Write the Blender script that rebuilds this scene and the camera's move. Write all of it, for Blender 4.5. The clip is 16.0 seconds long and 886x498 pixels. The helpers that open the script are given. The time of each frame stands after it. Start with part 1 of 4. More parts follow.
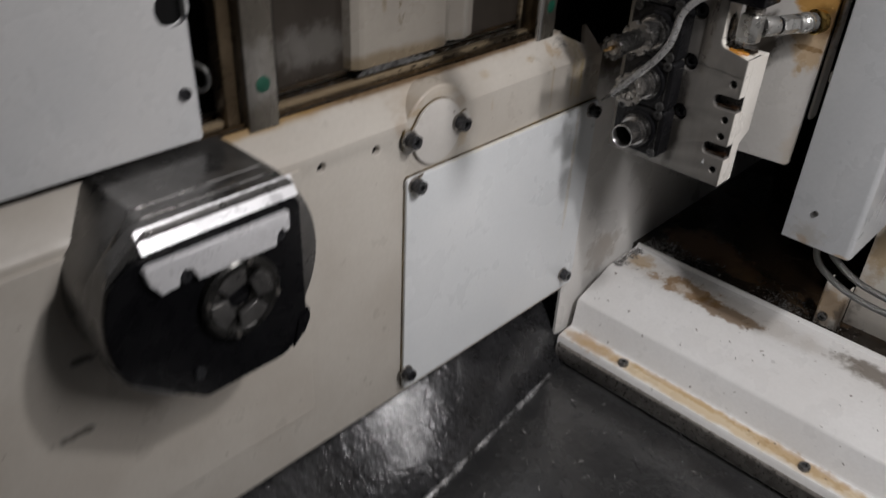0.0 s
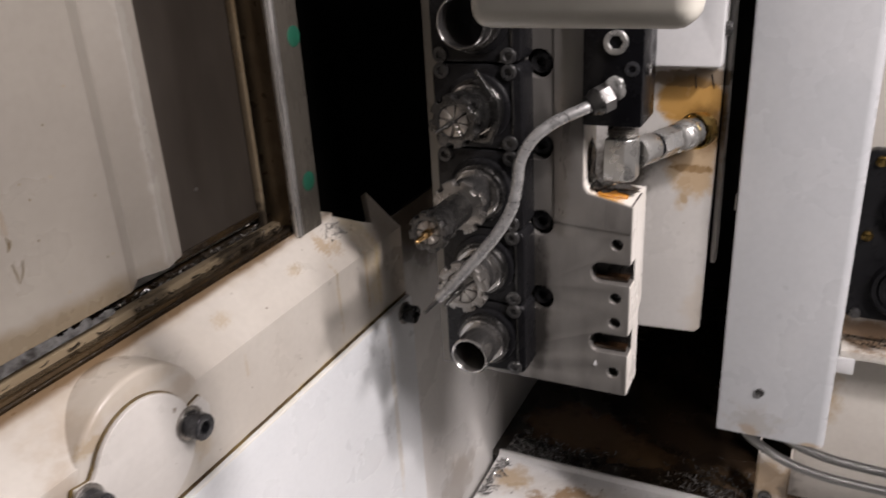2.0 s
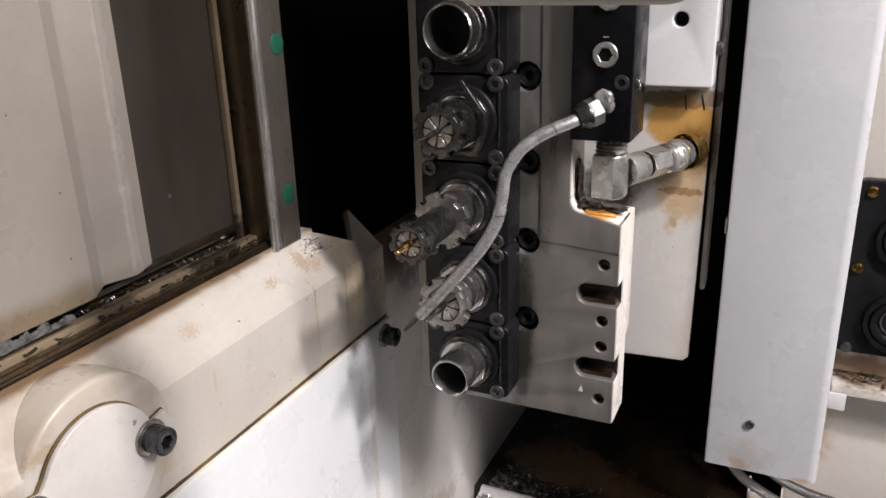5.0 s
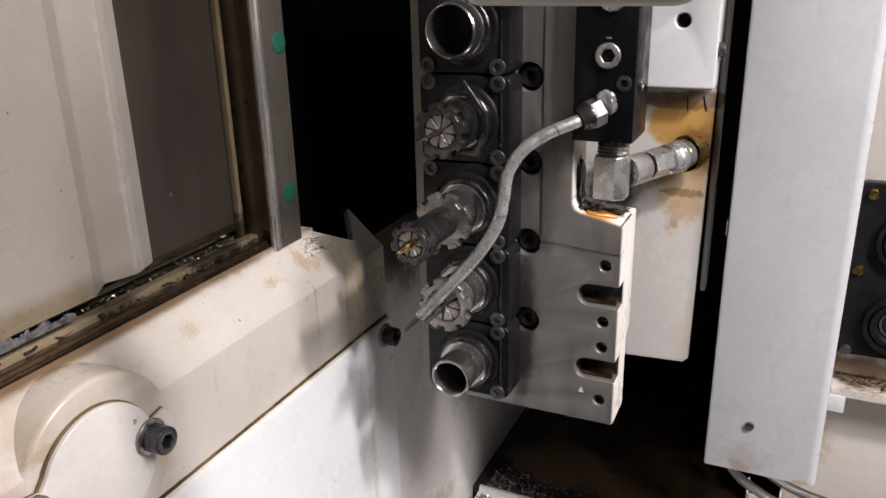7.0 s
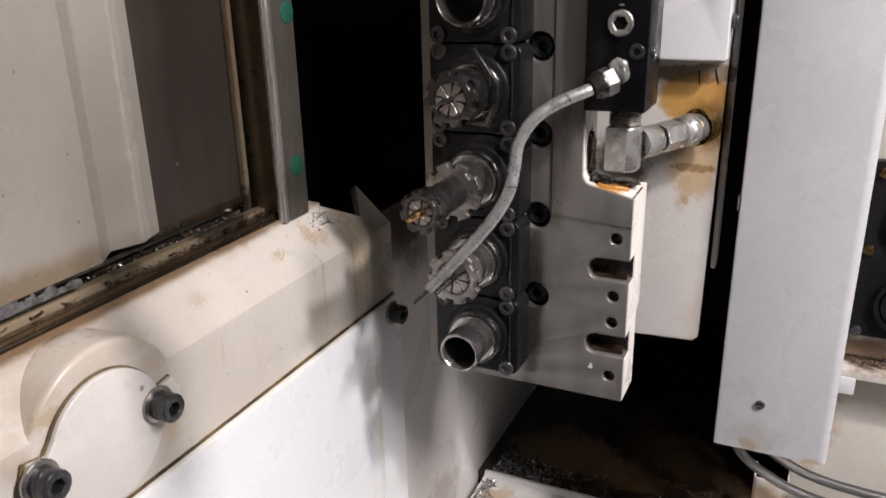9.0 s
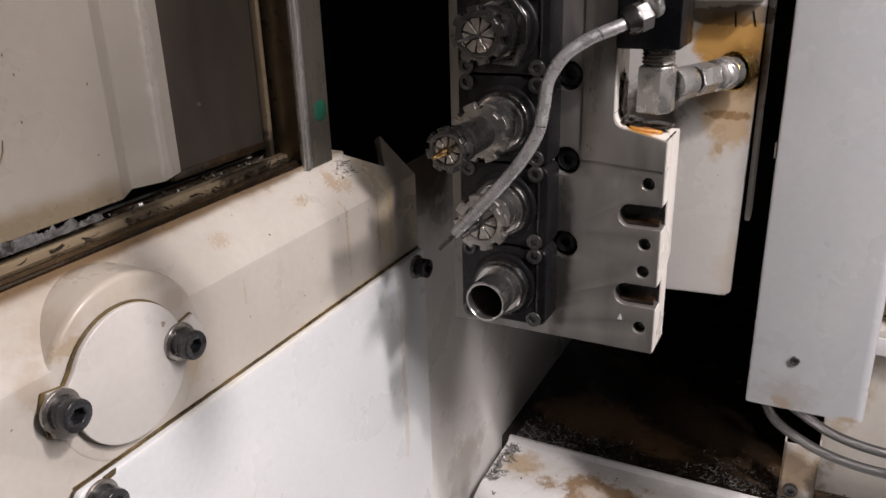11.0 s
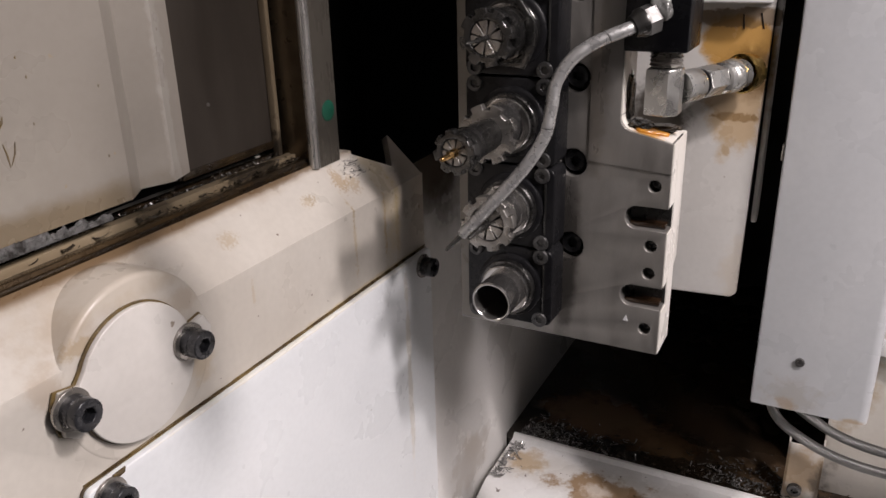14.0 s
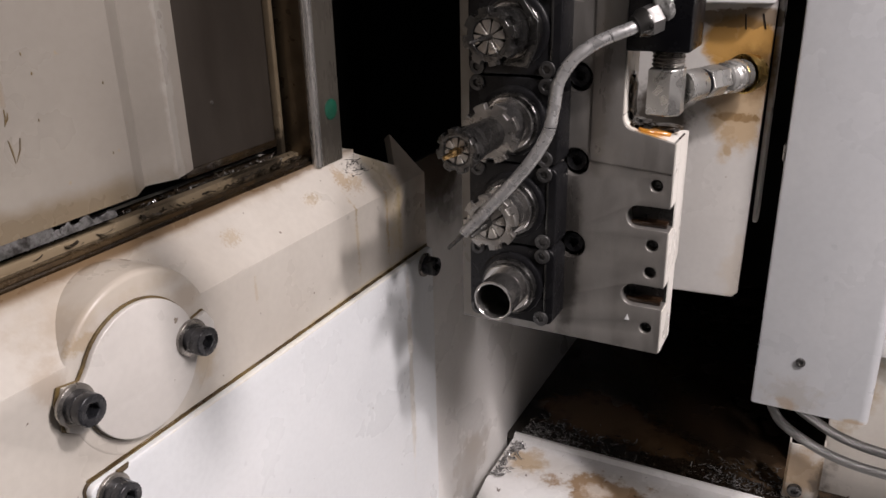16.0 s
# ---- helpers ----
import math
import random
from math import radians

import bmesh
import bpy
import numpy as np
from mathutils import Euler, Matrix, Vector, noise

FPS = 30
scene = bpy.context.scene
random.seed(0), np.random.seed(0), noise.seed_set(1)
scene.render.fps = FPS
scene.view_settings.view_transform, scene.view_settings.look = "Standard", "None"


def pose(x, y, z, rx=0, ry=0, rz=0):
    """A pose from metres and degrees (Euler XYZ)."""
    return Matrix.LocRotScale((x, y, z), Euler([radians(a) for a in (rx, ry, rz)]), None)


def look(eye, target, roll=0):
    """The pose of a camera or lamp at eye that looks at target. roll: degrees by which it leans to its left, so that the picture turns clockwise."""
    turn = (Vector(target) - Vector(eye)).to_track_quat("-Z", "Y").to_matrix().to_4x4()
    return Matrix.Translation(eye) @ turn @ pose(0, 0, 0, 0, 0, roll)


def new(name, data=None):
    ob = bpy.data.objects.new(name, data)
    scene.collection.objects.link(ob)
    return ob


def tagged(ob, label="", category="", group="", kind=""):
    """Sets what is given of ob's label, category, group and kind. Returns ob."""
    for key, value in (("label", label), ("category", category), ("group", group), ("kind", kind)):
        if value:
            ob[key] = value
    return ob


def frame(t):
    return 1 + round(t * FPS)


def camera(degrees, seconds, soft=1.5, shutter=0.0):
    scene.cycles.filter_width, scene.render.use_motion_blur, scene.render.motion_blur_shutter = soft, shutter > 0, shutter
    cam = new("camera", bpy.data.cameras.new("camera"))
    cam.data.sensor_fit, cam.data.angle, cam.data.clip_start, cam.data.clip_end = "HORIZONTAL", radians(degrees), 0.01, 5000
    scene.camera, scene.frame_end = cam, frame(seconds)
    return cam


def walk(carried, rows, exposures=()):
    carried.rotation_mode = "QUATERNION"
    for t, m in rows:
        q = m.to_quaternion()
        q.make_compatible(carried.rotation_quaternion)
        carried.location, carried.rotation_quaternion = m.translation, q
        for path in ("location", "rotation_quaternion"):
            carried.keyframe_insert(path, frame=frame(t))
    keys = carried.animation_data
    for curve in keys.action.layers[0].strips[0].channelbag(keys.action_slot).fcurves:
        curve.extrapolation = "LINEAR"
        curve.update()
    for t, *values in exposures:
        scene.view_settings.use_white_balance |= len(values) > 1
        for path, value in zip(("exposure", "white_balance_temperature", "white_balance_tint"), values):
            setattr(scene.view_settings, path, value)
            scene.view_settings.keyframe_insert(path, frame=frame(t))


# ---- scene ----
cam = camera(58.2, 16.0, shutter=0.5)
PATH = [
    (0, (0.028, 0.004, 0.613), (-1.113, 1.241, -0.468), 2.9),
    (0.5, (-0.066, 0.085, 0.61), (-1.143, 1.429, -0.407), -2.4),
    (1, (-0.12, 0.168, 0.572), (-1.136, 1.611, -0.369), -1.8),
    (1.5, (-0.147, 0.236, 0.55), (-1.122, 1.738, -0.339), -4.1),
    (2, (-0.163, 0.271, 0.541), (-0.982, 1.921, -0.239), -3.4),
    (2.5, (-0.163, 0.275, 0.533), (-0.946, 1.96, -0.208), -2.6),
    (3, (-0.16, 0.283, 0.524), (-0.956, 1.974, -0.188), -2.4),
    (3.5, (-0.161, 0.284, 0.524), (-0.96, 1.978, -0.176), -2.2),
    (4, (-0.163, 0.281, 0.523), (-0.966, 1.977, -0.171), -2.0),
    (6.5, (-0.165, 0.28, 0.52), (-0.968, 1.982, -0.157), -1.5),
    (7, (-0.166, 0.28, 0.521), (-0.967, 1.981, -0.163), -1.4),
    (7.5, (-0.166, 0.28, 0.521), (-0.966, 1.98, -0.164), -1.3),
    (8, (-0.166, 0.28, 0.519), (-0.972, 1.977, -0.166), -1.4),
    (8.5, (-0.167, 0.279, 0.52), (-0.97, 1.975, -0.171), -1.4),
    (9, (-0.17, 0.278, 0.506), (-0.974, 1.974, -0.184), -1.3),
    (9.5, (-0.172, 0.281, 0.485), (-0.983, 1.969, -0.216), -1.0),
    (10, (-0.174, 0.279, 0.48), (-1.005, 1.953, -0.233), -1.4),
    (12.5, (-0.173, 0.279, 0.485), (-1.03, 1.932, -0.246), -1.7),
    (13, (-0.174, 0.278, 0.485), (-1.03, 1.93, -0.248), -1.6),
    (13.5, (-0.174, 0.278, 0.484), (-1.033, 1.929, -0.249), -1.6),
    (14, (-0.174, 0.278, 0.486), (-1.032, 1.926, -0.253), -1.5),
    (14.5, (-0.174, 0.277, 0.485), (-1.029, 1.928, -0.252), -1.5),
    (15, (-0.174, 0.276, 0.485), (-1.032, 1.926, -0.25), -1.5),
    (15.5, (-0.175, 0.276, 0.484), (-1.034, 1.926, -0.25), -1.4),
    (16, (-0.174, 0.276, 0.485), (-1.034, 1.925, -0.251), -1.3),
]
EXPOSURES = [(0, -1.33, 6350, 13), (0.5, -1.10, 6480, 15), (1.0, -0.98, 6620, 18), (1.5, -0.84, 6650, 19), (2.0, -0.56, 6600, 19), (3.0, -0.26, 6500, 18), (9.0, -0.30, 6500, 18), (9.5, -0.40, 6520, 18), (10.0, -0.57, 6570, 19), (12.5, -0.60, 6600, 20), (16, -0.60, 6600, 20)]
walk(cam, [(t, look(eye, target, roll)) for t, eye, target, roll in PATH], EXPOSURES)

# ---- world and lamps ----
world = bpy.data.worlds.new("workshop")
scene.world = world
world.use_nodes = True
world.node_tree.nodes["Background"].inputs[0].default_value = (0.93, 0.96, 1.0, 1)
world.node_tree.nodes["Background"].inputs[1].default_value = 0.07


def area_lamp(name, place, target, sx, sy, power, colour):
    data = bpy.data.lights.new(name, "AREA")
    data.spread = radians(112)
    data.shape, data.size, data.size_y, data.energy, data.color = "RECTANGLE", sx, sy, power, colour
    ob = new(name, data)
    ob.matrix_world = look(place, target)
    return ob


LAMP = (0.44, 0.40, 0.93)
SPOT = (0.22, 0.47, 1.00)
area_lamp("machine_lamp_light", (LAMP[0], LAMP[1], LAMP[2] - 0.012), (-0.30, 0.68, -0.08), 0.14, 0.32, 4.9, (1.0, 0.97, 0.935))
area_lamp("spot_lamp_light", (SPOT[0], SPOT[1], SPOT[2] - 0.004), (-0.36, 0.60, 0.02), 0.05, 0.08, 5.2, (1.0, 0.97, 0.935))


# ---- materials ----
def nodes_of(name):
    m = bpy.data.materials.new(name)
    m.use_nodes = True
    nt = m.node_tree
    return m, nt, nt.nodes["Principled BSDF"]


def add(nt, kind, **sockets):
    n = nt.nodes.new(kind)
    for k, v in sockets.items():
        n.inputs[k.replace("_", " ")].default_value = v
    return n


def noise_of(nt, coord, scale, detail=4.0, rough=0.55, stretch=None):
    n = add(nt, "ShaderNodeTexNoise", Scale=scale, Detail=detail, Roughness=rough)
    if stretch:
        mp = nt.nodes.new("ShaderNodeMapping")
        mp.inputs["Scale"].default_value = stretch
        nt.links.new(coord, mp.inputs["Vector"])
        coord = mp.outputs["Vector"]
    nt.links.new(coord, n.inputs["Vector"])
    return n.outputs["Fac"]


def ramp(nt, fac, lo, hi, a=0.0, b=1.0):
    n = nt.nodes.new("ShaderNodeMapRange")
    n.interpolation_type = "SMOOTHSTEP"
    for i, v in enumerate((lo, hi, a, b)):
        n.inputs[i + 1].default_value = v
    nt.links.new(fac, n.inputs[0])
    return n.outputs[0]


def mix(nt, fac, a, b):
    n = nt.nodes.new("ShaderNodeMix")
    n.data_type = "RGBA"
    for sock, v in ((n.inputs[0], fac), (n.inputs[6], a), (n.inputs[7], b)):
        if isinstance(v, (tuple, list)):
            sock.default_value = (*v[:3], 1)
        elif isinstance(v, (int, float)):
            sock.default_value = v
        else:
            nt.links.new(v, sock)
    return n.outputs[2]


def maths(nt, op, a, b=None):
    n = nt.nodes.new("ShaderNodeMath")
    n.operation = op
    for sock, v in zip(n.inputs, (a, b)):
        if v is None:
            continue
        if isinstance(v, (int, float)):
            sock.default_value = v
        else:
            nt.links.new(v, sock)
    return n.outputs[0]


def surface(name, base, second, rough=0.45, metal=0.0, scale=18.0, grain=350.0, bump=0.15, stretch=None, spots=(), speck=None,
            rough_var=0.12, coat=0.0, spec=0.5, wave=None, coat_rough=0.15):
    """Two-tone mottled surface with fine grain, worn roughness, stains and some painted light or shade.
    spots: (centre, radii, colour, strength, breakup scale); speck: (colour, density)."""
    m, nt, bsdf = nodes_of(name)
    pos = nt.nodes.new("ShaderNodeNewGeometry").outputs["Position"]
    large = noise_of(nt, pos, scale, 5.0, 0.6, stretch)
    fine = noise_of(nt, pos, grain, 3.0, 0.5, stretch)
    colour = mix(nt, ramp(nt, large, 0.35, 0.68), base, second)
    colour = mix(nt, ramp(nt, fine, 0.3, 0.75, 0.0, 0.10), colour, tuple(c * 0.6 for c in base))
    wet = None
    for centre, radii, tint, strength, breakup, *ragged in spots:
        mp = nt.nodes.new("ShaderNodeVectorMath")
        mp.operation = "SUBTRACT"
        nt.links.new(pos, mp.inputs[0])
        mp.inputs[1].default_value = centre
        dv = nt.nodes.new("ShaderNodeVectorMath")
        dv.operation = "DIVIDE"
        nt.links.new(mp.outputs[0], dv.inputs[0])
        dv.inputs[1].default_value = radii
        ln = nt.nodes.new("ShaderNodeVectorMath")
        ln.operation = "LENGTH"
        nt.links.new(dv.outputs[0], ln.inputs[0])
        edge = noise_of(nt, pos, breakup, 6.0, 0.65)
        d = maths(nt, "ADD", ln.outputs["Value"], maths(nt, "MULTIPLY", maths(nt, "SUBTRACT", edge, 0.5), ragged[0] if ragged else 1.9))
        mask = ramp(nt, d, 1.12, ragged[1] if len(ragged) > 1 else 0.45, 0.0, strength)
        colour = mix(nt, mask, colour, tint)
        wet = mask if wet is None else maths(nt, "MAXIMUM", wet, mask)
    if speck:
        dots = noise_of(nt, pos, speck[2] if len(speck) > 2 else 160.0, 2.0, 0.6)
        colour = mix(nt, ramp(nt, dots, 0.74 - speck[1], 0.78 - speck[1], 0.0, 0.85), colour, speck[0])
    nt.links.new(colour, bsdf.inputs["Base Color"])
    r = ramp(nt, noise_of(nt, pos, scale * 2.3, 4.0, 0.6, stretch), 0.3, 0.7, max(0.04, rough - rough_var), rough + rough_var)
    if wet is not None:
        r = maths(nt, "MULTIPLY", r, maths(nt, "SUBTRACT", 1.0, maths(nt, "MULTIPLY", wet, 0.35)))
    nt.links.new(r, bsdf.inputs["Roughness"])
    bsdf.inputs["Metallic"].default_value = metal
    bsdf.inputs["Specular IOR Level"].default_value = spec
    bsdf.inputs["Coat Weight"].default_value = coat
    bsdf.inputs["Coat Roughness"].default_value = coat_rough
    if bump:
        bn = add(nt, "ShaderNodeBump", Strength=bump, Distance=0.0006)
        if wave:
            wv = add(nt, "ShaderNodeBump", Strength=1.0, Distance=wave[1])
            nt.links.new(noise_of(nt, pos, wave[0], 3.0, 0.6), wv.inputs["Height"])
            nt.links.new(wv.outputs[0], bn.inputs["Normal"])
        nt.links.new(maths(nt, "ADD", fine, maths(nt, "MULTIPLY", large, 1.5)), bn.inputs["Height"])
        nt.links.new(bn.outputs[0], bsdf.inputs["Normal"])
    return m


BROWN, RUST, OCHRE, SOOT = (0.13, 0.075, 0.03), (0.24, 0.10, 0.025), (0.50, 0.36, 0.14), (0.03, 0.024, 0.018)
CREAM = surface("cream_paint", (0.52, 0.48, 0.425), (0.585, 0.55, 0.495), 0.38, scale=9, grain=260, bump=0.12, spec=0.45, spots=[
    ((-0.445, 0.70, 0.335), (0.05, 0.012, 0.07), (0.56, 0.44, 0.25), 0.45, 90, 2.5),
    ((-0.43, 0.675, 0.2795), (0.02, 0.08, 0.0020), (0.45, 0.33, 0.12), 0.5, 90),
    ((-0.444, 0.662, 0.347), (0.008, 0.0050, 0.009), (0.36, 0.24, 0.12), 0.6, 620, 4.5, 0.7),
    ((-0.441, 0.672, 0.343), (0.006, 0.0060, 0.006), (0.38, 0.26, 0.13), 0.5, 560, 4.5, 0.7),
    ((-0.436, 0.700, 0.335), (0.012, 0.030, 0.012), (0.42, 0.37, 0.31), 0.45, 60, 1.5),
    ((-0.442, 0.628, 0.345), (0.006, 0.006, 0.003), (0.40, 0.29, 0.16), 0.5, 760, 4.6, 0.6),
    ((-0.442, 0.560, 0.345), (0.005, 0.006, 0.004), (0.40, 0.29, 0.16), 0.45, 760, 4.6, 0.6),
    ((-0.430, 0.560, 0.318), (0.010, 0.0012, 0.008), (0.42, 0.30, 0.16), 0.35, 560, 3.0),
    ((-0.430, 0.690, 0.312), (0.010, 0.0018, 0.030), (0.40, 0.27, 0.10), 0.6, 420, 4.0, 0.4),
    ((-0.436, 0.50, 0.3475), (0.012, 0.035, 0.005), (0.36, 0.29, 0.20), 0.3, 120, 1.6),
    ((-0.430, 0.457, 0.338), (0.006, 0.010, 0.004), (0.36, 0.26, 0.14), 0.6, 240, 2.5),
    ((-0.456, 0.48, 0.3600), (0.012, 0.26, 0.0105), (0.30, 0.22, 0.14), 0.6, 50, 1.3, 0.2),
    ((-0.455, 0.50, 0.3595), (0.007, 0.26, 0.0055), (0.14, 0.085, 0.04), 0.9, 45, 0.5),
    ((-0.432, 0.452, 0.345), (0.02, 0.022, 0.010), (0.36, 0.27, 0.18), 0.45, 75, 2.2, 0.3),
    ((-0.430, 0.440, 0.330), (0.02, 0.010, 0.012), (0.38, 0.28, 0.19), 0.4, 110, 2.4, 0.3),
    ((-0.430, 0.512, 0.334), (0.02, 0.014, 0.008), (0.38, 0.29, 0.20), 0.4, 110, 2.2, 0.3),
    ((-0.430, 0.705, 0.318), (0.012, 0.003, 0.040), (0.40, 0.30, 0.12), 0.5, 300, 3.2, 0.3),
    ((-0.455, 0.30, 0.3595), (0.010, 0.10, 0.008), (0.36, 0.22, 0.07), 0.7, 45, 0.6),
    # y 0.735 spots: dirt and shade painted together at the casting's end
    ((-0.445, 0.735, 0.335), (0.04, 0.018, 0.035), (0.40, 0.33, 0.26), 0.4, 40),
    ((-0.43, 0.655, 0.315), (0.012, 0.0016, 0.035), (0.42, 0.31, 0.15), 0.5, 420, 4, 0.4),
    ((-0.43, 0.735, 0.30), (0.012, 0.014, 0.05), (0.36, 0.31, 0.25), 0.6, 50),
    ((-0.436, 0.482, 0.352), (0.02, 0.045, 0.008), (0.48, 0.40, 0.30), 0.3, 60),
    ((-0.43, 0.52, 0.300), (0.012, 0.010, 0.014), (0.45, 0.34, 0.20), 0.5, 110),
    ((-0.43, 0.14, 0.245), (0.02, 0.012, 0.004), SOOT, 0.8, 150),
    ((-0.43, 0.125, 0.185), (0.02, 0.018, 0.004), SOOT, 0.7, 170),
], speck=((0.12, 0.08, 0.05), 0.0))
WHITE = surface("white_paint", (0.60, 0.61, 0.62), (0.66, 0.66, 0.66), 0.32, scale=7, grain=300, bump=0.08)
COVER = surface("cover_paint", (0.76, 0.785, 0.80), (0.81, 0.83, 0.84), 0.33, scale=6, grain=280, bump=0.10, spots=[
    ((-0.43, 0.705, 0.20), (0.02, 0.004, 0.10), (0.62, 0.56, 0.46), 0.5, 70),
    ((-0.43, 0.60, 0.278), (0.02, 0.16, 0.0008), (0.62, 0.52, 0.28), 0.3, 90)], speck=((0.2, 0.17, 0.14), -0.02))
DISC = surface("disc_paint", (0.60, 0.575, 0.54), (0.65, 0.625, 0.59), 0.36, scale=14, grain=260, bump=0.12, speck=((0.2, 0.15, 0.1), 0.01))
GUARD = surface("guard_paint", (0.495, 0.51, 0.525), (0.55, 0.56, 0.57), 0.30, scale=8, grain=260, bump=0.10, spots=[
    ((-0.180, 0.787, 0.192), (0.022, 0.03, 0.018), (0.34, 0.30, 0.25), 0.4, 130, 3.0, 0.2),
    ((-0.183, 0.787, 0.186), (0.008, 0.03, 0.006), (0.36, 0.24, 0.12), 0.5, 140),
    ((-0.142, 0.787, 0.183), (0.008, 0.03, 0.003), (0.40, 0.25, 0.09), 0.6, 160)], speck=((0.30, 0.26, 0.22), -0.01))
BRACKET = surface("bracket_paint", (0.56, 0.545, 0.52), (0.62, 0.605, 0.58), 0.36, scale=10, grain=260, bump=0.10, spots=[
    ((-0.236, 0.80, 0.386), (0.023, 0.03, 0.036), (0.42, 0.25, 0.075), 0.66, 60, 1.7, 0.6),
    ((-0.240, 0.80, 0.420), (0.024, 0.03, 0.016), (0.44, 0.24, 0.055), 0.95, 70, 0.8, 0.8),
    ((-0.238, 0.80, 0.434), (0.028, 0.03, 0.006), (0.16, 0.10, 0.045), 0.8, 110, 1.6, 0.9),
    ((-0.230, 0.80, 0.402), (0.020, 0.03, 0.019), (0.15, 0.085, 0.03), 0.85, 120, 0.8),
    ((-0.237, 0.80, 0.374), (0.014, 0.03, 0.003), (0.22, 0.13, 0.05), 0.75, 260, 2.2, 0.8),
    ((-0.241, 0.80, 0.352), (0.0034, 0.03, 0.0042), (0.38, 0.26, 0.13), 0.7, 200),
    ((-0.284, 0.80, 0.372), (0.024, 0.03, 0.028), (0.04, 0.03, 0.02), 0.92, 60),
    ((-0.226, 0.80, 0.27), (0.012, 0.03, 0.03), (0.54, 0.47, 0.38), 0.5, 80),
    ((-0.250, 0.80, 0.248), (0.030, 0.03, 0.003), (0.34, 0.26, 0.17), 0.6, 160, 2.0)], speck=((0.2, 0.15, 0.1), 0.0))
CHUTE = surface("chute_paint", (0.79, 0.78, 0.765), (0.84, 0.835, 0.825), 0.35, scale=9, grain=240, bump=0.12, spots=[
    # grey over the flat shelf: the tool plate's shadow painted in
    ((-0.30, 0.876, 0.006), (0.20, 0.030, 0.03), (0.50, 0.46, 0.41), 0.55, 40, 0.9),
    ((-0.325, 0.872, 0.01), (0.050, 0.022, 0.03), (0.27, 0.155, 0.06), 0.85, 48, 2.4, 0.7),
    ((-0.262, 0.862, 0.01), (0.055, 0.016, 0.03), (0.20, 0.115, 0.045), 0.8, 52, 2.2, 0.7),
    ((-0.330, 0.868, 0.01), (0.016, 0.012, 0.03), (0.66, 0.60, 0.53), 0.7, 90),
    ((-0.405, 0.88, 0.01), (0.022, 0.022, 0.03), (0.42, 0.28, 0.13), 0.7, 70),
    ((-0.20, 0.753, -0.06), (0.30, 0.013, 0.010), (0.62, 0.46, 0.24), 0.75, 46, 1.2),
    ((-0.39, 0.752, -0.06), (0.05, 0.016, 0.01), (0.44, 0.25, 0.08), 0.6, 60),
    ((-0.25, 0.760, -0.06), (0.11, 0.006, 0.01), (0.46, 0.28, 0.09), 0.55, 90, 2.2),
    ((-0.10, 0.757, -0.06), (0.08, 0.010, 0.01), (0.40, 0.23, 0.07), 0.5, 80, 2.2),
    ((-0.08, 0.88, 0.01), (0.06, 0.02, 0.03), (0.12, 0.09, 0.06), 0.8, 60),
], speck=((0.10, 0.07, 0.05), 0.035, 120.0))
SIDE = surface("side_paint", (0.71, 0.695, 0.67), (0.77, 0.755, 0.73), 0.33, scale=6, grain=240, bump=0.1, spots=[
    # near-black brown towards the sheet's top
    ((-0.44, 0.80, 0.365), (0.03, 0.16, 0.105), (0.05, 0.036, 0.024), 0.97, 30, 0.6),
    ((-0.432, 0.83, 0.03), (0.03, 0.05, 0.03), (0.40, 0.34, 0.28), 0.5, 60)])
# pale specks put the glints of wet chips into the colour
PAN = surface("oily_black_pan", (0.030, 0.030, 0.031), (0.050, 0.050, 0.050), 0.2, metal=0.0, scale=14, grain=200, bump=0.5, coat=1.0, coat_rough=0.24, wave=(60.0, 0.0018),
              speck=((0.40, 0.40, 0.41), 0.012, 120.0))
REAR = surface("oily_rear_floor", (0.013, 0.009, 0.006), (0.030, 0.018, 0.010), 0.24, scale=10, grain=120, bump=0.5, coat=0.5, spots=[
    ((-0.36, 0.985, 0.01), (0.075, 0.050, 0.03), (0.17, 0.105, 0.06), 0.85, 45, 1.6, 0.5),
    ((-0.30, 0.965, 0.01), (0.06, 0.025, 0.03), (0.10, 0.06, 0.03), 0.7, 60),
    ((-0.19, 0.955, 0.01), (0.05, 0.025, 0.03), (0.13, 0.085, 0.05), 0.7, 60)])
PLATE = surface("ground_steel_plate", (0.275, 0.262, 0.244), (0.240, 0.228, 0.213), 0.42, metal=0.65, scale=16, grain=420, bump=0.08, stretch=(3, 3, 0.8), spots=[
    # first spot paints the housings' shadow onto the plate
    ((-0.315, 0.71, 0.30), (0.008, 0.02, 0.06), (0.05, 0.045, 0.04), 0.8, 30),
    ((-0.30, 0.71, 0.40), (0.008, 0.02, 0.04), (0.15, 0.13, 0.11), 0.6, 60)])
PLATE_EDGE = surface("plate_edge_paint", (0.72, 0.69, 0.63), (0.78, 0.75, 0.70), 0.35, scale=20, grain=300, bump=0.1, spots=[
    ((-0.270, 0.72, 0.381), (0.012, 0.03, 0.006), (0.52, 0.27, 0.06), 0.95, 110),
    ((-0.28, 0.735, 0.392), (0.012, 0.012, 0.012), (0.10, 0.07, 0.04), 0.8, 110)])
STEEL = surface("turned_steel", (0.50, 0.487, 0.47), (0.42, 0.41, 0.40), 0.17, metal=0.95, scale=40, grain=500, bump=0.02, rough_var=0.05)
DULL = surface("dull_steel", (0.10, 0.098, 0.094), (0.07, 0.069, 0.066), 0.28, metal=0.9, scale=45, grain=420, bump=0.1)
NUTSTEEL = surface("worn_nut_steel", (0.065, 0.064, 0.062), (0.13, 0.127, 0.123), 0.27, metal=0.9, scale=60, grain=400, bump=0.12)
